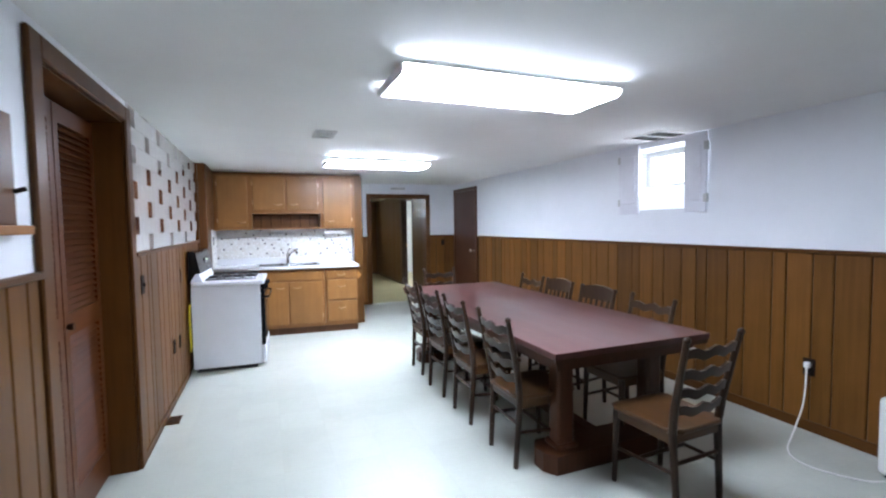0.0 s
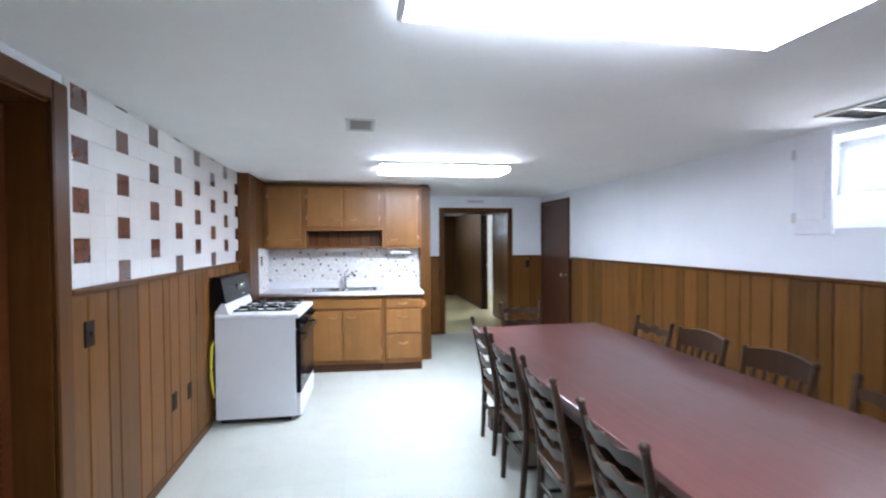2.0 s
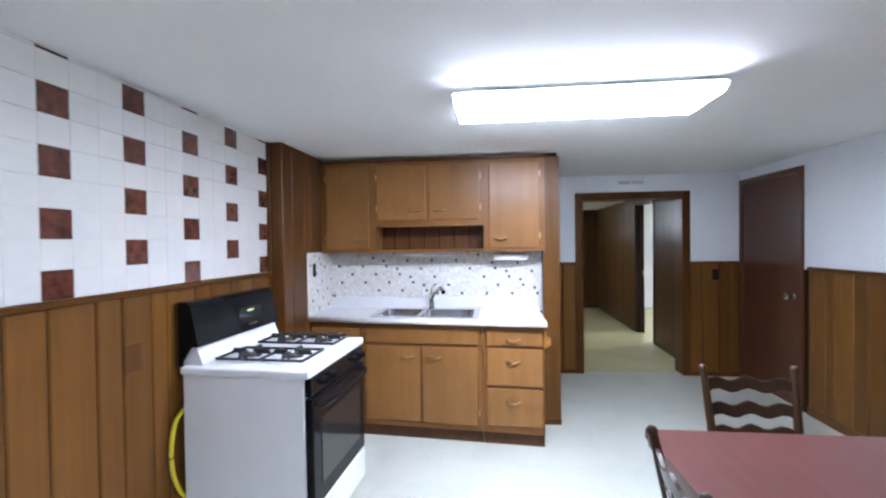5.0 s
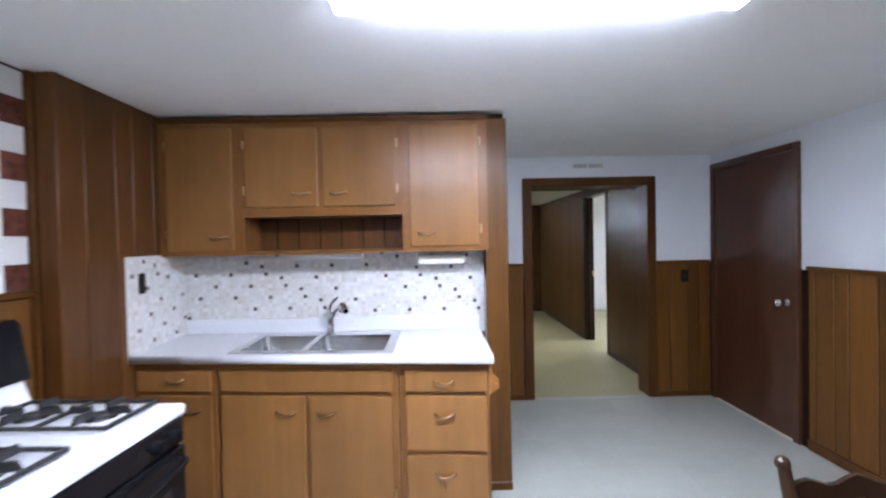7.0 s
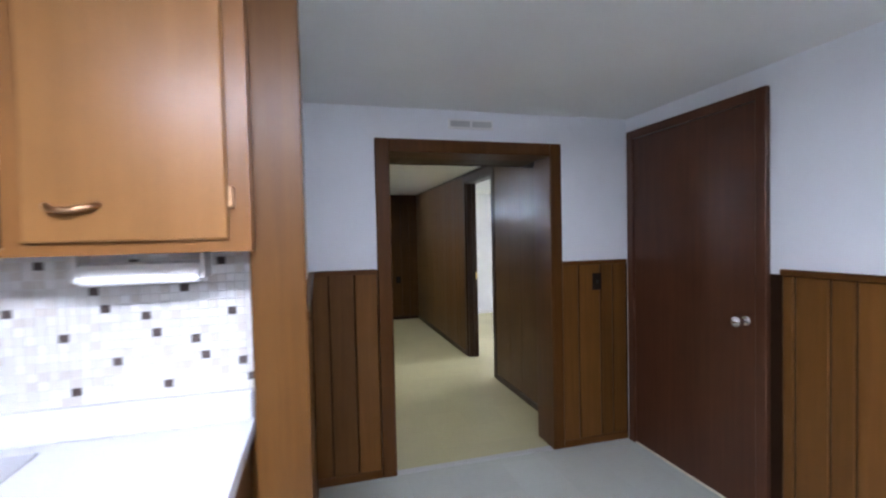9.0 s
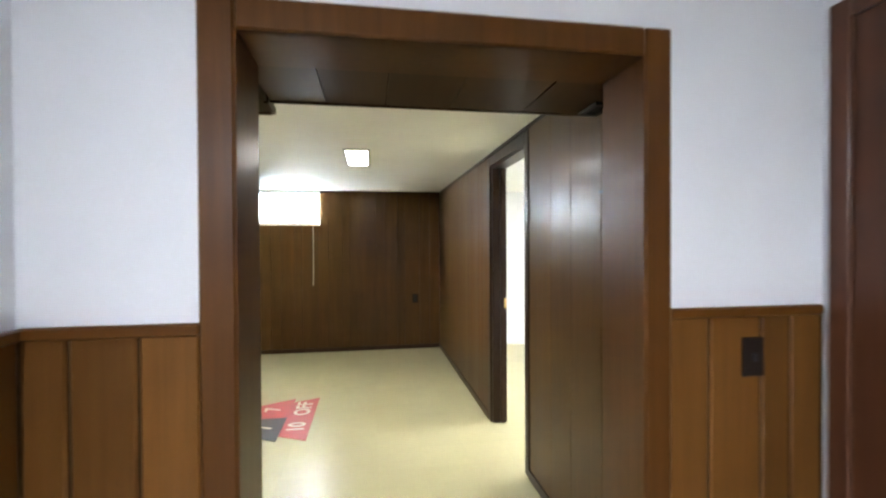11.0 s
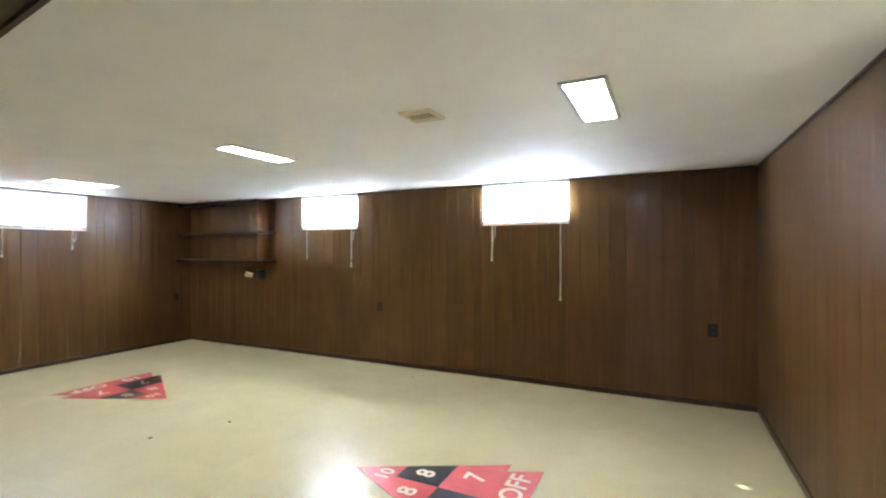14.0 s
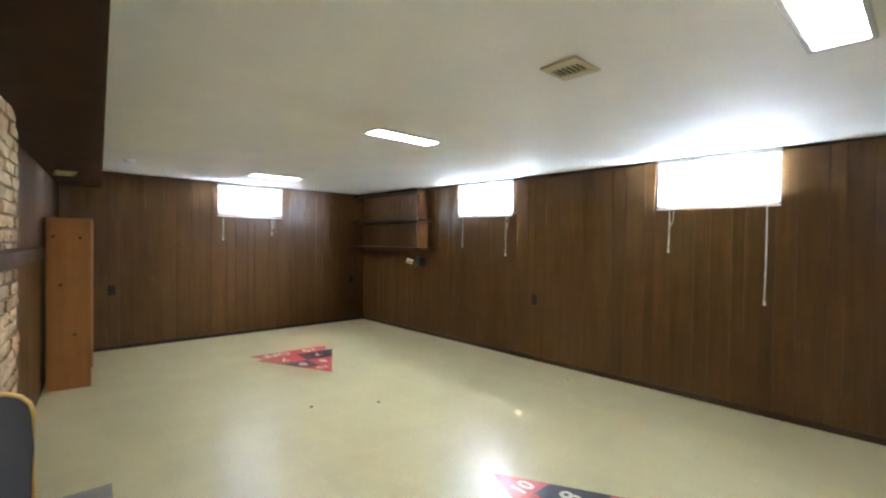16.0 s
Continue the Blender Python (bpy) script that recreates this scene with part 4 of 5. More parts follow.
cord = thing("power_cord", EX - 0.03, 2.5, 0.45, "white power cord plugged into the outlet", "power cord")
part("plug", box(EX - 0.06, 2.488, 0.452, EX - 0.022, 2.525, 0.495, 0.01), PLASTIC_WHITE, cord)
part("cable", tube(curve_pts([(EX - 0.055, 2.505, 0.47), (EX - 0.08, 2.49, 0.40), (EX - 0.16, 2.46, 0.22), (EX - 0.32, 2.43, 0.05), (EX - 0.42, 2.39, 0.009), (EX - 0.52, 2.29, 0.008), (EX - 0.52, 2.15, 0.008), (EX - 0.40, 1.97, 0.008), (EX - 0.27, 1.90, 0.03)], 8), 0.0055, 8), PLASTIC_WHITE, cord)
deh = thing("dehumidifier", 3.3, 1.78, 0, "white plastic appliance standing against the wainscot", "appliance")
part("body", box(3.17, 1.56, 0.02, 3.42, 2.0, 0.47, 0.03, 3), PLASTIC_WHITE, deh)
part("grille", boxes(*[(3.165, 1.62, 0.12 + 0.03 * k, 3.172, 1.94, 0.13 + 0.03 * k) for k in range(9)]), VENT, deh)
for y in (1.6, 1.94):
    part("foot", box(3.2, y, 0, 3.38, y + 0.03, 0.021), SLOT, deh)
reg = thing("floor_register", -0.75, 4.47, 0, "small brown wooden floor register by the baseboard", "register")
part("frame", box(-0.805, 4.40, 0, -0.715, 4.55, 0.012, 0.004), PANEL_RED, reg)
for k in range(5):
    part("slot", box(-0.795, 4.415 + 0.025 * k, 0.0125, -0.725, 4.425 + 0.025 * k, 0.0135), SLOT, reg)
wr = thing("wall_rack", WX, 2.37, 1.47, "dark wooden wall rack on the white wall", "wall rack")
part("back_board", box(WX, 2.10, 1.50, WX + 0.018, 2.42, 1.86, 0.004), TRIM, wr)
part("ledge", box(WX + 0.018, 2.10, 1.47, WX + 0.06, 2.43, 1.50, 0.004), PINE, wr)
part("peg", rod((WX + 0.018, 2.41, 1.61), (WX + 0.05, 2.41, 1.62), 0.008), SLOT, wr)


# louvered bifold door of the closet
def louver_leaf(parent, y0, y1, x):
    leaf = part("leaf", boxes((x, y0, 0.02, x + 0.028, y0 + 0.055, 2.09), (x, y1 - 0.055, 0.02, x + 0.028, y1, 2.09), (x, y0 + 0.055, 2.0, x + 0.028, y1 - 0.055, 2.09), (x, y0 + 0.055, 0.96, x + 0.028, y1 - 0.055, 1.07), (x, y0 + 0.055, 0.02, x + 0.028, y1 - 0.055, 0.19)), LOUVER, parent)
    for lo, hi in ((0.195, 0.955), (1.075, 1.995)):
        n = int((hi - lo) / 0.032)
        for k in range(n):
            z = lo + (hi - lo) * (k + 0.5) / n
            part("louver", prism([(x - 0.002, z + 0.013), (x + 0.004, z + 0.018), (x + 0.03, z - 0.012), (x + 0.024, z - 0.017)], y0 + 0.055, y1 - 0.055, "y"), LOUVER, leaf)
    return leaf


bd = thing("bifold_door", -0.99, 3.2, 0, "red-brown louvered wooden bifold closet door", "door")
louver_leaf(bd, 2.68, 3.19, -1.0)
lf = louver_leaf(bd, 3.2, 3.725, -1.0)
part("knob", rod((-0.972, 3.235, 1.01), (-0.945, 3.235, 1.01), 0.014, 0.02, 14), TRIM_DARK, lf)

# closed door on the east wall
dr = thing("door_1", EX - 0.01, 8.37, 0, "closed dark red-brown wooden slab door", "door", kind="structure")
part("slab", box(EX - 0.018, 7.922, 0.012, EX - 0.001, 8.818, 2.098, 0.003), DOOR_WOOD, dr)
part("door_frame", boxes((EX - 0.03, 7.86, 0, EX - 0.001, 7.92, 2.155), (EX - 0.03, 8.82, 0, EX - 0.001, 8.88, 2.155), (EX - 0.03, 7.92, 2.10, EX - 0.001, 8.82, 2.155), bevel=0.004), DOOR_WOOD, dr)
kn = part("door_knob", rod((EX - 0.02, 7.98, 1.0), (EX - 0.062, 7.98, 1.0), 0.012, 0.014, 14), CHROME, dr, "small chrome door knob")
ball = bmesh.new()
bmesh.ops.create_uvsphere(ball, u_segments=18, v_segments=10, radius=0.031, matrix=Matrix.Translation((EX - 0.075, 7.98, 1.0)))
for f in ball.faces:
    f.smooth = True
part("ball", ball, CHROME, kn)
part("rose", rod((EX - 0.018, 7.98, 1.0), (EX - 0.024, 7.98, 1.0), 0.026, 0.022, 20), CHROME, kn)
# cream-coloured strip stands in for light under the door
part("gap_light", box(EX - 0.02, 7.90, 0.0, EX - 0.001, 8.83, 0.0115), CREAM_PAINT, dr)


# shuttered basement window of the first room
w1 = thing("window_1", EX + 0.3, 3.81, 1.8, "small basement slider window in a deep white recess", "window", kind="structure")
part("sill", prism([(EX, 1.60), (EX + 0.31, 1.60), (EX + 0.31, 1.84), (EX + 0.27, 1.84), (EX + 0.01, 1.603)], WIN[0], WIN[1], "y"), WALL_WHITE, w1)
fx = EX + 0.27
part("window_frame", boxes((fx, WIN[0], 1.84, fx + 0.04, WIN[0] + 0.05, 2.2), (fx, WIN[1] - 0.05, 1.84, fx + 0.04, WIN[1], 2.2), (fx, WIN[0] + 0.05, 1.84, fx + 0.04, WIN[1] - 0.05, 1.865), (fx, WIN[0] + 0.05, 2.14, fx + 0.04, WIN[1] - 0.05, 2.2), (fx, 3.78, 1.865, fx + 0.04, 3.805, 2.14)), VENT, w1)
for a, b in ((WIN[0] + 0.05, 3.78), (3.805, WIN[1] - 0.05)):
    g = part("pane", box(fx + 0.015, a, 1.865, fx + 0.02, b, 2.14), GLASS, w1)
    g.visible_shadow = False
wall("backdrop", box(4.75, 2.4, 0.9, 4.8, 6.2, 3.2), DAY_GLOW, "pale overcast daylight outside the window")
part("curtain_rod", rod((EX + 0.2, WIN[0], 2.15), (EX + 0.2, WIN[1], 2.15), 0.006), VENT, w1)


def shutter(y, turn, wd=0.28):
    s = thing("shutter", 0, 0, 0, "white painted wooden panel shutter standing open", "shutter", "window shutters")
    part("board", boxes((0, 0, 1.56, wd, 0.022, 2.235), bevel=0.003), SHUTTER, s)
    part("panel", box(0.045, -0.008, 1.66, wd - 0.045, 0.03, 2.14, 0.006), SHUTTER, s)
    for z in (1.68, 2.12):
        part("hinge", box(-0.012, -0.004, z - 0.035, 0.02, 0.026, z + 0.035, 0.003), VENT, s)
    s.matrix_basis = Matrix.Translation((EX - 0.03, y, 0)) @ Matrix.Rotation(radians(turn), 4, "Z")
    return s


shutter(4.34, -93)
shutter(3.31, 97, 0.19)


# ---- things of the second room ----
def recessed_light(x0, x1, y0, y1):
    f = thing("recessed_light", (x0 + x1) / 2, (y0 + y1) / 2, CEIL2, "lit recessed ceiling light with thin metal frame", "ceiling light", "recessed ceiling lights")
    z = CEIL2
    part("frame", boxes((x0, y0, z - 0.014, x1, y0 + 0.022, z), (x0, y1 - 0.022, z - 0.014, x1, y1, z), (x0, y0 + 0.022, z - 0.014, x0 + 0.022, y1 - 0.022, z), (x1 - 0.022, y0 + 0.022, z - 0.014, x1, y1 - 0.022, z), bevel=0.003), VENT, f)
    part("lens", box(x0 + 0.022, y0 + 0.022, z - 0.008, x1 - 0.022, y1 - 0.022, z - 0.002), SPOT_GLOW, f, "glowing frosted lens")


recessed_light(1.89, 2.10, 11.29, 11.97)
recessed_light(-0.62, -0.41, 11.46, 12.09)
recessed_light(-3.58, -3.35, 11.69, 12.33)
cv = ceiling_vent(1.02, 1.21, 11.35, 11.555, CEIL2, VENT_CREAM, 0, "small cream ceiling vent with dark louvers")
for k in range(6):
    u = 1.055 + 0.024 * k
    part("slat", box(u, 11.372, CEIL2 - 0.008, u + 0.005, 11.533, CEIL2 - 0.0035), VENT_CREAM, cv)
for y in (11.365, 11.50):
    part("plate", box(1.035, y, CEIL2 - 0.012, 1.195, y + 0.04, CEIL2 - 0.002), VENT_CREAM, cv)
sm = thing("smoke_detector", -3.4, 10.45, CEIL2, "small round cream smoke detector on the ceiling", "smoke detector")
part("body", rod((-3.4, 10.45, CEIL2 - 0.03), (-3.4, 10.45, CEIL2), 0.045, 0.055, 24), CEIL_CREAM, sm)
sv = ceiling_vent(-3.6, -3.25, 9.86, 10.02, 2.01, VENT_CREAM, 4, "pale vent set in the dark soffit")
ev = ceiling_vent(2.97, 3.06, 9.40, 9.56, 2.019, IRON, 0, "small dark vent in the soffit over the doorway")


def window_blind(name, m, w, sun_gaps=(), low=0):
    """Local x along the wall, y into the room, z up, origin at the head's left end on the wall. Unseen gaps, added in
    four slats, let sun spots reach the floor.
    """
    win = thing(name, 0, 0, 0, "small basement window in a deep recess behind its blind", "window", kind="structure")
    part("window_frame", boxes((0.03, -0.12, -0.42, 0.07, -0.08, -0.02), (w - 0.07, -0.12, -0.42, w - 0.03, -0.08, -0.02), (0.07, -0.12, -0.42, w - 0.07, -0.08, -0.38), (0.07, -0.12, -0.06, w - 0.07, -0.08, -0.02)), PLASTIC_WHITE, win)
    p = part("pane", box(0.07, -0.102, -0.38, w - 0.07, -0.098, -0.06), GLASS, win)
    p.visible_shadow = False
    win.matrix_basis = m
    b = thing("window_blind", 0, 0, 0, "closed white slatted blind glowing with daylight", "blind", "window blinds")
    part("head_rail", box(0, 0.012, -0.04, w, 0.05, -0.004, 0.004), PLASTIC_WHITE, b)
    n = 19
    for k in range(n):
        z = -0.052 - k * 0.0205
        ends = [0.006] + [u for gap in sun_gaps for u in gap] + [w - 0.006] if low <= k <= low + 3 else [0.006, w - 0.006]
        for u0, u1 in zip(ends[::2], ends[1::2]):
            part("slat", prism([(0.036, z + 0.013), (0.040, z + 0.013), (0.028, z - 0.0115), (0.024, z - 0.0115)], u0, u1, "x"), BLIND, b)
    part("bottom_rail", box(0.002, 0.018, -0.468, w - 0.002, 0.042, -0.446, 0.004), PLASTIC_WHITE, b)
    return b


def cords(b, m, left, right):
    for x, z, thick in (left, right):
        c = part("pull_cord", tube([(x, 0.034, -0.46), (x, 0.03, (z - 0.46) / 2), (x + 0.004, 0.03, z + 0.03)], thick, 8), PLASTIC_WHITE, b)
        part("tassel", rod((x + 0.004, 0.03, z + 0.028), (x + 0.004, 0.03, z - 0.006), 0.006, 0.011, 10), PLASTIC_WHITE, c)
    x, z, t = right
    part("cord_loop", tube(curve_pts([(x - 0.035, 0.034, -0.46), (x - 0.035, 0.034, -0.56), (x - 0.018, 0.032, -0.61), (x, 0.032, -0.58)], 5), 0.003, 6), PLASTIC_WHITE, b)
    b.matrix_basis = m


m = Matrix.Translation((1.425, N2 - 0.012, 2.195)) @ Matrix.Rotation(math.pi, 4, "Z")
b = window_blind("window_2", m, 0.965, ((0.115, 0.175),), 10)
cords(b, m, (0.09, -1.27, 0.004), (0.85, -0.86, 0.005))
m = Matrix.Translation((-1.29, N2 - 0.012, 2.195)) @ Matrix.Rotation(math.pi, 4, "Z")
b = window_blind("window_3", m, 0.94, ((0.11, 0.18), (0.28, 0.31), (0.60, 0.63)), 15)
cords(b, m, (0.85, -0.86, 0.005), (0.09, -0.96, 0.004))
m = Matrix.Translation((W2 + 0.012, 12.60, 2.18)) @ Matrix.Rotation(-math.pi / 2, 4, "Z")
b = window_blind("window_4", m, 0.94)
cords(b, m, (0.86, -0.80, 0.004), (0.16, -0.71, 0.004))


def lettering(text, x, y, z, size, parent):
    cu = bpy.data.curves.new("lettering", "FONT")
    cu.body, cu.size, cu.align_x, cu.align_y, cu.offset = text, size, "CENTER", "CENTER", 0.004
    tmp = new("lettering", cu)
    bpy.context.view_layer.update()
    me = bpy.data.meshes.new_from_object(tmp.evaluated_get(bpy.context.evaluated_depsgraph_get()))
    bpy.data.objects.remove(tmp)
    me.transform(Matrix.Translation((x, y, z)) @ Matrix.Rotation(math.pi / 2, 4, "Z"))
    me.materials.append(CREAM_PAINT)
    ob = new("lettering", me)
    ob.parent = parent
    return ob


def shuffleboard():
    """Apex at the origin, widening along x."""
    s = thing("shuffleboard_court", 0, 0, 0, "red and black painted shuffleboard triangle on the floor", "floor marking", "shuffleboard triangles")
    k = 0.475 / 0.92
    z0, z1 = 0.0, 0.003

    def tri(name, pts, mat):
        part(name, prism(pts, z0, z1), mat, s)

    tri("field_ten", [(0, 0), (0.30, -0.30 * k), (0.30, 0.30 * k)], RED_PAINT)
    tri("field_eight", [(0.301, 0.001), (0.60, 0.001), (0.60, 0.60 * k), (0.301, 0.30 * k)], BLACK_PAINT)
    tri("field_eight", [(0.301, 0), (0.301, -0.30 * k), (0.60, -0.60 * k), (0.60, 0)], RED_PAINT)
    tri("field_seven", [(0.601, 0.001), (0.92, 0.001), (0.92, 0.92 * k), (0.601, 0.60 * k)], RED_PAINT)
    tri("field_seven", [(0.601, 0), (0.601, -0.60 * k), (0.92, -0.92 * k), (0.92, 0)], BLACK_PAINT)
    tri("field_ten_off", [(0.921, -0.385), (1.14, -0.495), (1.14, 0.475), (0.921, 0.37)], RED_PAINT)
    for text, x, y, size in (("10", 0.22, 0.0, 0.14), ("8", 0.46, 0.12, 0.17), ("8", 0.46, -0.12, 0.17), ("7", 0.77, 0.21, 0.19), ("7", 0.78, -0.2, 0.19), ("10", 1.035, -0.22, 0.19), ("OFF", 1.035, 0.2, 0.19)):
        lettering(text, x, y, 0.0045, size, s)
    return s


ct = shuffleboard()
ct.matrix_basis = pose(0.47, 11.725, 0.001)
copy_thing(ct, pose(-2.06, 12.05, 0.001, 0, 0, 178))

# crumbs of dirt on the floor
crumb_rng = random.Random(3)
for x, y, size in ((-0.99, 11.90, 0.018), (-0.27, 13.75, 0.013), (-1.26, 11.41, 0.016)):
    bm = bmesh.new()
    bmesh.ops.create_icosphere(bm, subdivisions=1, radius=size)
    for v in bm.verts:
        v.co = Vector((x + v.co.x * crumb_rng.uniform(0.7, 1.3), y + v.co.y * crumb_rng.uniform(0.6, 1.2), max(0.0, 0.3 * v.co.z + 0.002)))
    solo("dirt_crumb", bm, CAB_DARK, "small dark crumb of dirt on the waxed floor", "crumb", "crumbs on the floor")

# corner shelves
sh = thing("corner_shelf", -3.7, 14.0, 1.29, "dark wooden two-tier wall shelf in the corner", "shelf")
part("shelf_board", box(W2 + 0.03, 13.86, 1.69, -2.74, 14.11, 1.72, 0.004), TRIM_DARK, sh)
part("shelf_board", box(W2 + 0.03, 13.84, 1.265, -2.74, 14.11, 1.305, 0.004), TRIM_DARK, sh)
part("divider", boxes((-2.93, 13.90, 1.72, -2.90, 14.11, CEIL2 - 0.02), (-2.93, 13.90, 1.305, -2.90, 14.11, 1.69), bevel=0.003), PANEL_RED, sh)
part("top_board", box(W2 + 0.03, 13.88, CEIL2 - 0.06, -2.90, 14.10, CEIL2 - 0.02, 0.004), TRIM_DARK, sh)
op = thing("bottle_opener", -3.05, 14.0, 1.1, "chrome wall-mounted crank can opener below the shelf", "can opener")
part("mount", box(-3.04, 13.98, 1.02, -2.96, 14.105, 1.17, 0.01), IRON, op)
part("cup", rod((-3.06, 13.97, 1.09), (-3.14, 13.91, 1.12), 0.05, 0.06, 18), CHROME, op)
part("crank", tube([(-3.0, 13.98, 1.05), (-3.0, 13.94, 1.03), (-2.98, 13.92, 1.0)], 0.007, 8), IRON, op)
plate("outlet", 2.715, N2 - 0.016, 0.705, 0, -1, "dark brown outlet on the walnut panelling", "outlet", 0.08, 0.12)
plate("outlet", -0.955, N2 - 0.016, 0.725, 0, -1, "dark brown outlet on the walnut panelling", "outlet", 0.075, 0.12)
plate("outlet", W2 + 0.016, 13.85, 0.72, 1, 0, "dark brown outlet on the walnut panelling", "outlet", 0.075, 0.12)
plate("outlet", W2 + 0.016, 10.45, 0.74, 1, 0, "dark brown outlet on the walnut panelling", "outlet", 0.075, 0.12)
kb = thing("wall_hook", E2, 9.43, 1.82, "dark round metal coat hook on the panelling", "hook")
part("base", rod((E2 - 0.014, 9.43, 1.82), (E2 - 0.03, 9.43, 1.82), 0.03, 0.026, 16), IRON, kb)
part("peg", rod((E2 - 0.03, 9.43, 1.82), (E2 - 0.06, 9.43, 1.825), 0.012, 0.018, 12), IRON, kb)
br = thing("wall_bracket", E2, 9.40, 1.66, "small dark metal bracket on the panelling", "bracket")
part("arm", prism([(9.34, 1.665), (9.34, 1.685), (9.45, 1.675), (9.45, 1.668)], E2 - 0.07, E2 - 0.013, "x"), IRON, br)

# bookcase, with its pine side towards the room's middle
ang = math.atan(0.115)
bk = thing("pine_bookcase", 0, 0, 0, "tall knotty pine bookcase against the dark wall", "bookcase")
part("side", box(0.0, 0.0, 0.0, 0.022, 0.30, 1.57, 0.003), PINE, bk)
part("side", box(0.78, 0.0, 0.0, 0.802, 0.30, 1.57, 0.003), PINE, bk)
part("face_stile", box(-0.004, 0.30, 0.0, 0.045, 0.32, 1.575, 0.003), PINE, bk)
part("face_stile", box(0.757, 0.30, 0.0, 0.806, 0.32, 1.575, 0.003), PINE, bk)
part("back", box(0.022, 0.0, 0.05, 0.78, 0.008, 1.55), PINE, bk)
for z in (0.06, 0.43, 0.80, 1.17, 1.545):
    part("shelf_board", box(0.022, 0.008, z, 0.78, 0.30, z + 0.02), PINE, bk)
for y, z in ((0.05, 1.40), (0.24, 1.39), (0.10, 0.96), (0.20, 0.5)):
    part("knot", rod((-0.0015, y, z), (0.001, y, z), 0.014, sides=10), TRIM, bk)
bk.matrix_basis = Matrix.Translation((-3.12, south(-3.12) + 0.03, 0)) @ Matrix.Rotation(math.pi - ang, 4, "Z") @ Matrix.Diagonal((1, -1, 1, 1))

# hearth, mantel and screen
solo("hearth", prism([(1.2, 9.42), (1.2, 9.80), (-0.86, 10.0), (-0.86, 9.62)], 0, 0.02), SLATE, "flat grey slate hearth slab on the floor", "hearth")
mt = thing("mantel_shelf", 0.3, 9.5, 1.34, "thick dark wooden mantel shelf on the brick", "mantel")
part("board", prism([(1.45, 9.33), (1.45, 9.44), (-0.93, 9.72), (-0.93, 9.60)], 1.29, 1.345), TRIM_DARK, mt)


def screen():
    s = thing("fireplace_screen", 0, 0, 0, "folding brass-framed fireplace screen with dark mesh", "fireplace screen")
    w, h = 0.30, 0.76
    for k, (px, py, a) in enumerate(((0.0, 0.0, 60), (0.15, -0.26, 0), (0.45, -0.26, 0), (0.75, -0.26, -60))):
        ca, sa = math.cos(radians(a)), math.sin(radians(a))

        def at(u, z, px=px, py=py, ca=ca, sa=sa):
            return (px + u * ca, py - u * sa, z)
        arch = [at(0, 0.0), at(0, 0.35), at(0, h - 0.12)] + [at(w / 2 - w / 2 * math.cos(t * math.pi / 8), h - 0.12 + 0.12 * math.sin(t * math.pi / 8)) for t in range(1, 8)] + [at(w, h - 0.12), at(w, 0.35), at(w, 0.0)]
        f = part("panel_frame", tube(arch, 0.009, 8), BRASS, s, "polished brass arched frame")
        bm = bmesh.new()
        lo = [bm.verts.new(p) for p in arch]
        bm.faces.new(lo)
        r = bmesh.ops.extrude_face_region(bm, geom=bm.faces[:])
        bmesh.ops.translate(bm, verts=[v for v in r["geom"] if isinstance(v, bmesh.types.BMVert)], vec=(0.002 * sa, 0.002 * ca, 0))
        part("mesh_panel", bm, MESH_METAL, f)
    return s


sc = screen()
sc.matrix_basis = pose(-0.30, 9.665, 0.02, 0, 0, -6)

# ---- pieces of the walls ----
CACHE = {}


def piece_mesh(key, w, d, h, mat, bevel):
    if key not in CACHE:
        me = bpy.data.meshes.new(key[0])
        bm = box(-w / 2, 0, 0, w / 2, d, h)
        es = [e for e in bm.edges if all(v.co.y > d / 2 for v in e.verts)]
        bmesh.ops.bevel(bm, geom=es, offset=bevel, segments=1, affect="EDGES")
        bm.to_mesh(me)
        bm.free()
        me.materials.append(mat)
        CACHE[key] = me
    return CACHE[key]


WIDTHS = (0.10, 0.15, 0.20, 0.13, 0.17, 0.10, 0.21, 0.14, 0.19)


def planks(parent, start, direction, normal, length, z0, z1, mat, thick=0.012, shift=0, skip=(), gap=0.006, widths=WIDTHS):
    """Random-width planks along a wall; skip: (from, to, bottom, top) openings along it."""
    u, k = 0.0, shift
    rot = math.atan2(-normal[0], normal[1])
    flip = direction[0] * math.cos(rot) + direction[1] * math.sin(rot)
    while u < length - 0.02:
        w = widths[k % len(widths)]
        if u + w > length - 0.05:
            w = round(length - u, 3)
        c = u + w / 2
        spans = [(z0, z1)]
        for a, b, lo, hi in skip:
            if c + w / 2 > a and c - w / 2 < b:
                spans = [(z0, lo), (hi, z1)]
        for lo, hi in spans:
            if hi - lo < 0.03:
                continue
            me = piece_mesh(("plank", mat.name, round(w, 3), round(hi - lo, 3), thick), w - gap, thick, hi - lo, mat, gap)
            ob = new("plank", me)
            ob.parent = parent
            ob.matrix_basis = Matrix.Translation((start[0] + direction[0] * c, start[1] + direction[1] * c, lo)) @ Matrix.Rotation(rot, 4, "Z")
        u += w
        k += 1


planks(east, (EX, SY + 1.0), (0, 1), (-1, 0), 7.80 - SY - 1.0, 0.0, 1.25, PANEL, shift=2)
planks(west, (WX, 3.84), (0, 1), (1, 0), 2.80, 0.0, 1.31, PANEL, shift=3)
planks(west, (WX, 0.6), (0, 1), (1, 0), 1.96, 0.0, 1.31, PANEL, shift=1)
planks(north, (1.30, NY), (1, 0), (0, -1), 0.39, 0.0, 1.25, PANEL, shift=0)
planks(north, (2.935, NY), (1, 0), (0, -1), 0.51, 0.0, 1.25, PANEL, shift=3)
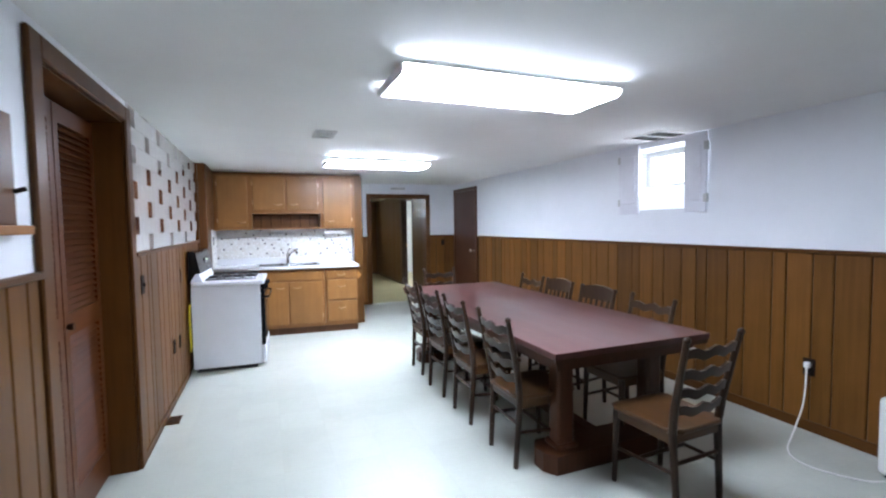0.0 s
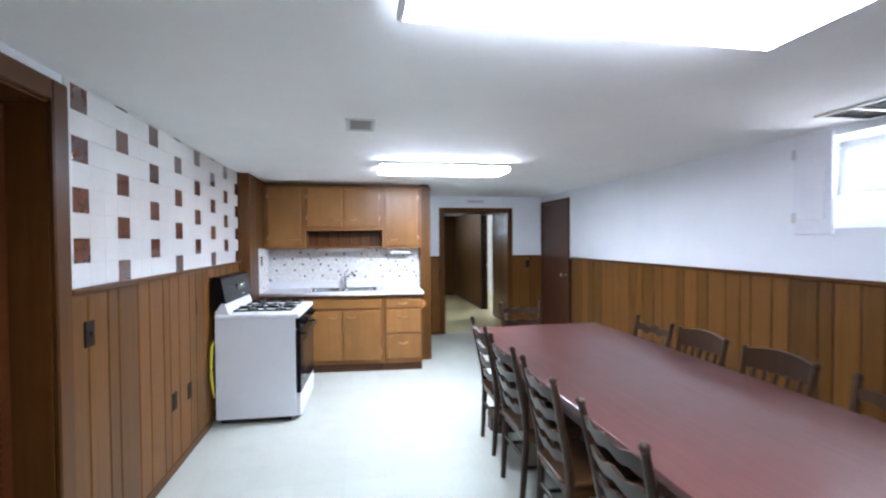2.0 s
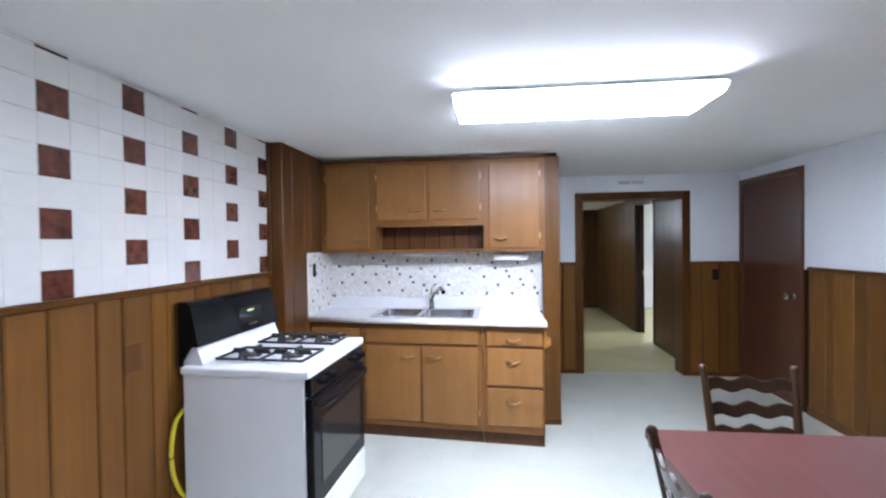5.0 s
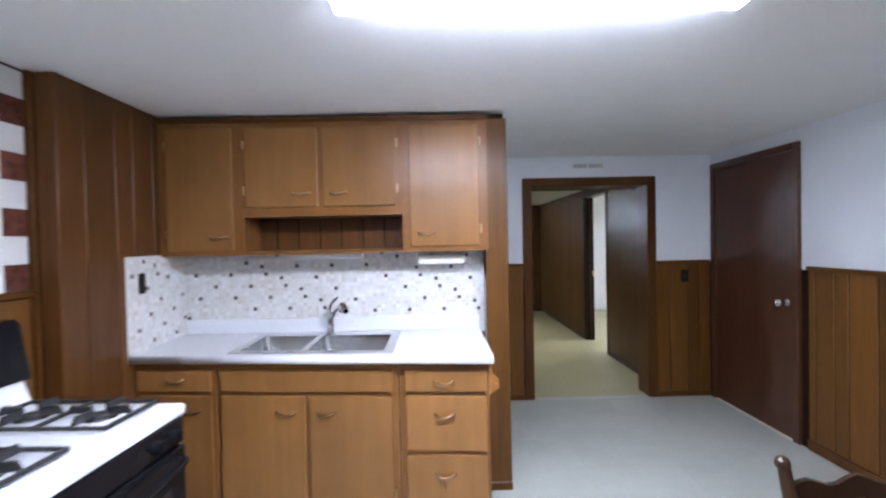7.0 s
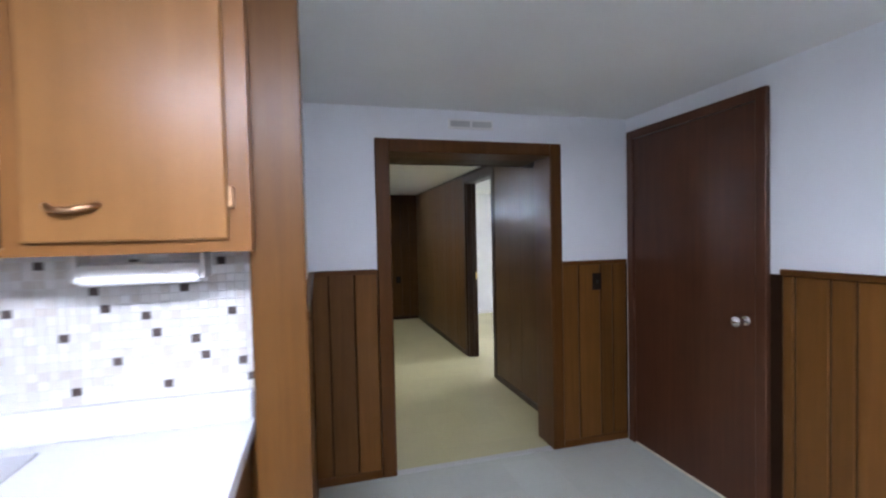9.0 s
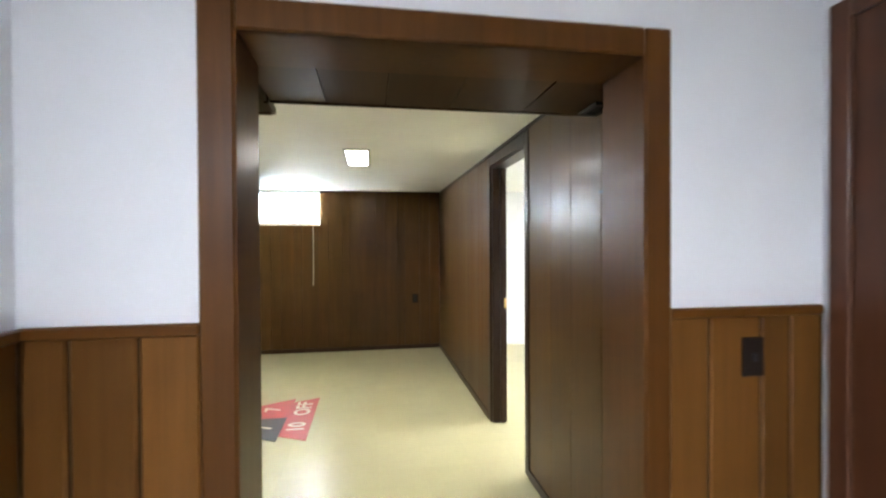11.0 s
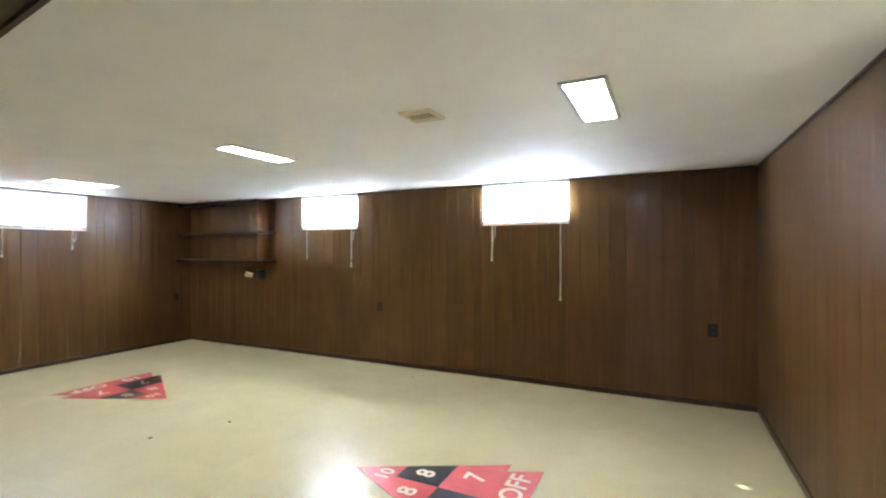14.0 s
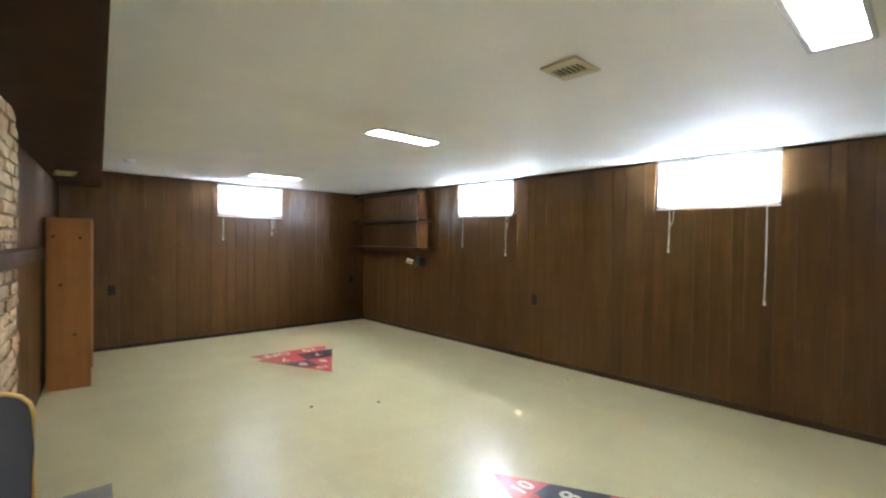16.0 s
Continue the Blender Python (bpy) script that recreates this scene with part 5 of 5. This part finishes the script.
planks(partition, (1.29, 7.43), (0, 1), (1, 0), 1.48, 0.0, 1.25, PANEL, shift=2)
planks(partition, (1.175, 7.42), (1, 0), (0, -1), 0.14, 0.0, CEIL - 0.03, PANEL, shift=5, gap=0.003)
planks(side_panel, (WX + 0.03, 6.67), (1, 0), (0, -1), 0.085, 0.0, CEIL, PANEL_RED, shift=0, gap=0.003)
planks(side_panel, (-0.725, 6.66), (0, 1), (1, 0), 0.95, 0.0, CEIL, PANEL_RED, shift=1, gap=0.003)
planks(wall_n2, (W2, N2), (1, 0), (0, -1), E2 - W2, 0.0, CEIL2, PANEL_DARK, shift=4, gap=0.002, skip=((2.47, 3.31, 1.78, 2.17), (5.16, 6.02, 1.78, 2.17)))
planks(wall_w2, (W2, 9.95), (0, 1), (1, 0), N2 - 9.95, 0.0, CEIL2, PANEL_DARK, shift=0, gap=0.002, skip=((1.77, 2.58, 1.79, 2.15),))
planks(wall_e2, (E2, 9.13), (0, 1), (-1, 0), 10.43 - 9.13, 0.0, CEIL2, PANEL_DARK, shift=0, gap=0.0012, widths=(0.41, 0.3, 0.25))
planks(wall_e2, (E2, 11.42), (0, 1), (-1, 0), N2 - 11.42, 0.0, CEIL2, PANEL_DARK, shift=6, gap=0.0015)
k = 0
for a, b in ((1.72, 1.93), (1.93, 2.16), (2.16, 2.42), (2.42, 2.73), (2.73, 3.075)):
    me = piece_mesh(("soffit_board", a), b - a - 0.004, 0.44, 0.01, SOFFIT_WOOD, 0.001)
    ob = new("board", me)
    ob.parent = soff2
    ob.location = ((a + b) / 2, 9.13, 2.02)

# glazed wall tiles
TW, TH, TY0, TTOP = 0.1257, 0.1138, 3.883, 2.243
bk_t = wall("tile_backing", box(WX, 3.84, 1.335, WX + 0.004, 6.635, CEIL), GROUT)
for i in range(-1, 22):
    y0, y1 = TY0 + i * TW, TY0 + (i + 1) * TW
    y0, y1 = max(y0, 3.842), min(y1, 6.633)
    if y1 - y0 < 0.02:
        continue
    for j in range(-1, 8):
        z1, z0 = TTOP - j * TH, TTOP - (j + 1) * TH
        z1, z0 = min(z1, CEIL - 0.001), max(z0, 1.336)
        col, off = divmod(i, 3)
        brown = off == 0 and (j % 2 == (0 if col % 2 == 0 else 1))
        mat = BROWN_TILE if brown else WHITE_TILE
        w, h = round(y1 - y0 - 0.0010, 4), round(z1 - z0 - 0.0010, 4)
        ob = new("tile", piece_mesh(("tile", mat.name, w, h), w, 0.006, h, mat, 0.001))
        ob.parent = bk_t
        ob.matrix_basis = Matrix.Translation((WX + 0.002, (y0 + y1) / 2, z0)) @ Matrix.Rotation(-math.pi / 2, 4, "Z")

# mosaic backsplash
MS = 0.0245
rng = random.Random(5)
splash = wall("backsplash", box(-0.712, 7.606, 0.92, 1.185, 7.62, 1.45), GROUT, "pale stone mosaic backsplash with scattered dark chips")
splash2 = wall("backsplash_side", box(-0.713, 7.056, 0.92, -0.7085, 7.606, 1.455), GROUT)


def mosaic(parent, n, rows, place, rot, near):
    rest, dark = bmesh.new(), bmesh.new()
    for i in range(n):
        for j in range(rows):
            is_dark = (i * 7 + j * 5 + (i // 5) * 3) % 23 == 0 and rng.random() < 0.92
            mat = MOSAIC_DARK if is_dark else MOSAIC
            m = Matrix.Translation(place(i, j)) @ Matrix.Rotation(rot, 4, "Z")
            if near(i, j):
                ob = new("mosaic_tile", piece_mesh(("mosaic_tile", mat.name), MS - 0.0025, 0.004, MS - 0.0025, mat, 0.001))
                ob.parent, ob.matrix_basis = parent, m
            else:
                bm = dark if is_dark else rest
                s = (MS - 0.0025) / 2
                vs = [bm.verts.new(m @ Vector(p)) for p in ((-s, 0, 0), (s, 0, 0), (s, 0, 2 * s), (-s, 0, 2 * s), (-s, 0.004, 0), (s, 0.004, 0), (s, 0.004, 2 * s), (-s, 0.004, 2 * s))]
                for f in ((4, 5, 6, 7), (0, 1, 5, 4), (1, 2, 6, 5), (2, 3, 7, 6), (3, 0, 4, 7)):
                    bm.faces.new([vs[q] for q in f])
    for bm, mat in ((rest, MOSAIC), (dark, MOSAIC_DARK)):
        bmesh.ops.recalc_face_normals(bm, faces=bm.faces)
        tagged(part("mosaic_field", bm, mat, parent), kind="stuff")


mosaic(splash, 77, 17, lambda i, j: (-0.702 + MS * (i + 0.5), 7.6065, 1.036 + MS * j), math.pi, lambda i, j: i >= 60)
mosaic(splash2, 22, 21, lambda i, j: (-0.709, 7.06 + MS * (i + 0.5), 0.925 + MS * j), -math.pi / 2, lambda i, j: False)

# brick chimney breast
chim = wall("chimney_breast", prism([(1.655, 9.214), (1.655, 9.277), (-0.85, 9.566), (-0.85, 9.50)], 0, 2.01), STONE_DARK, "tan rough split brick chimney breast")
rng = random.Random(9)
PITCH = 0.0625
bricks = []
for q in range(4):
    me = bpy.data.meshes.new("brick")
    bm = box(-0.1, -0.03, 0, 0.1, 0.04, PITCH - 0.013)
    bmesh.ops.subdivide_edges(bm, edges=bm.edges[:], cuts=1, use_grid_fill=True)
    for v in bm.verts:
        v.co += Vector((rng.uniform(-0.002, 0.002), rng.uniform(-0.003, 0.004), rng.uniform(-0.002, 0.002)))
    bm.to_mesh(me)
    bm.free()
    me.materials.append(STONE)
    bricks.append(me)
courses = int(2.0 / PITCH)
for j in range(courses):
    u = 0.0 if j % 2 == 0 else -0.105
    while u < 2.5:
        ln = 0.21
        c = max(u, 0) + (min(u + ln, 2.53) - max(u, 0)) / 2
        sx = (min(u + ln, 2.53) - max(u, 0) - 0.01) / 0.2
        x = 1.672 - c
        ob = new("brick", bricks[rng.randrange(4)])
        ob.parent = chim
        ob.matrix_basis = Matrix.Translation((x, south(x) + 0.075 + rng.uniform(-0.006, 0.008), 0.004 + j * PITCH)) @ Matrix.Rotation(-math.atan(0.115), 4, "Z") @ Matrix.Diagonal((sx, 1, 1, 1))
        u += ln
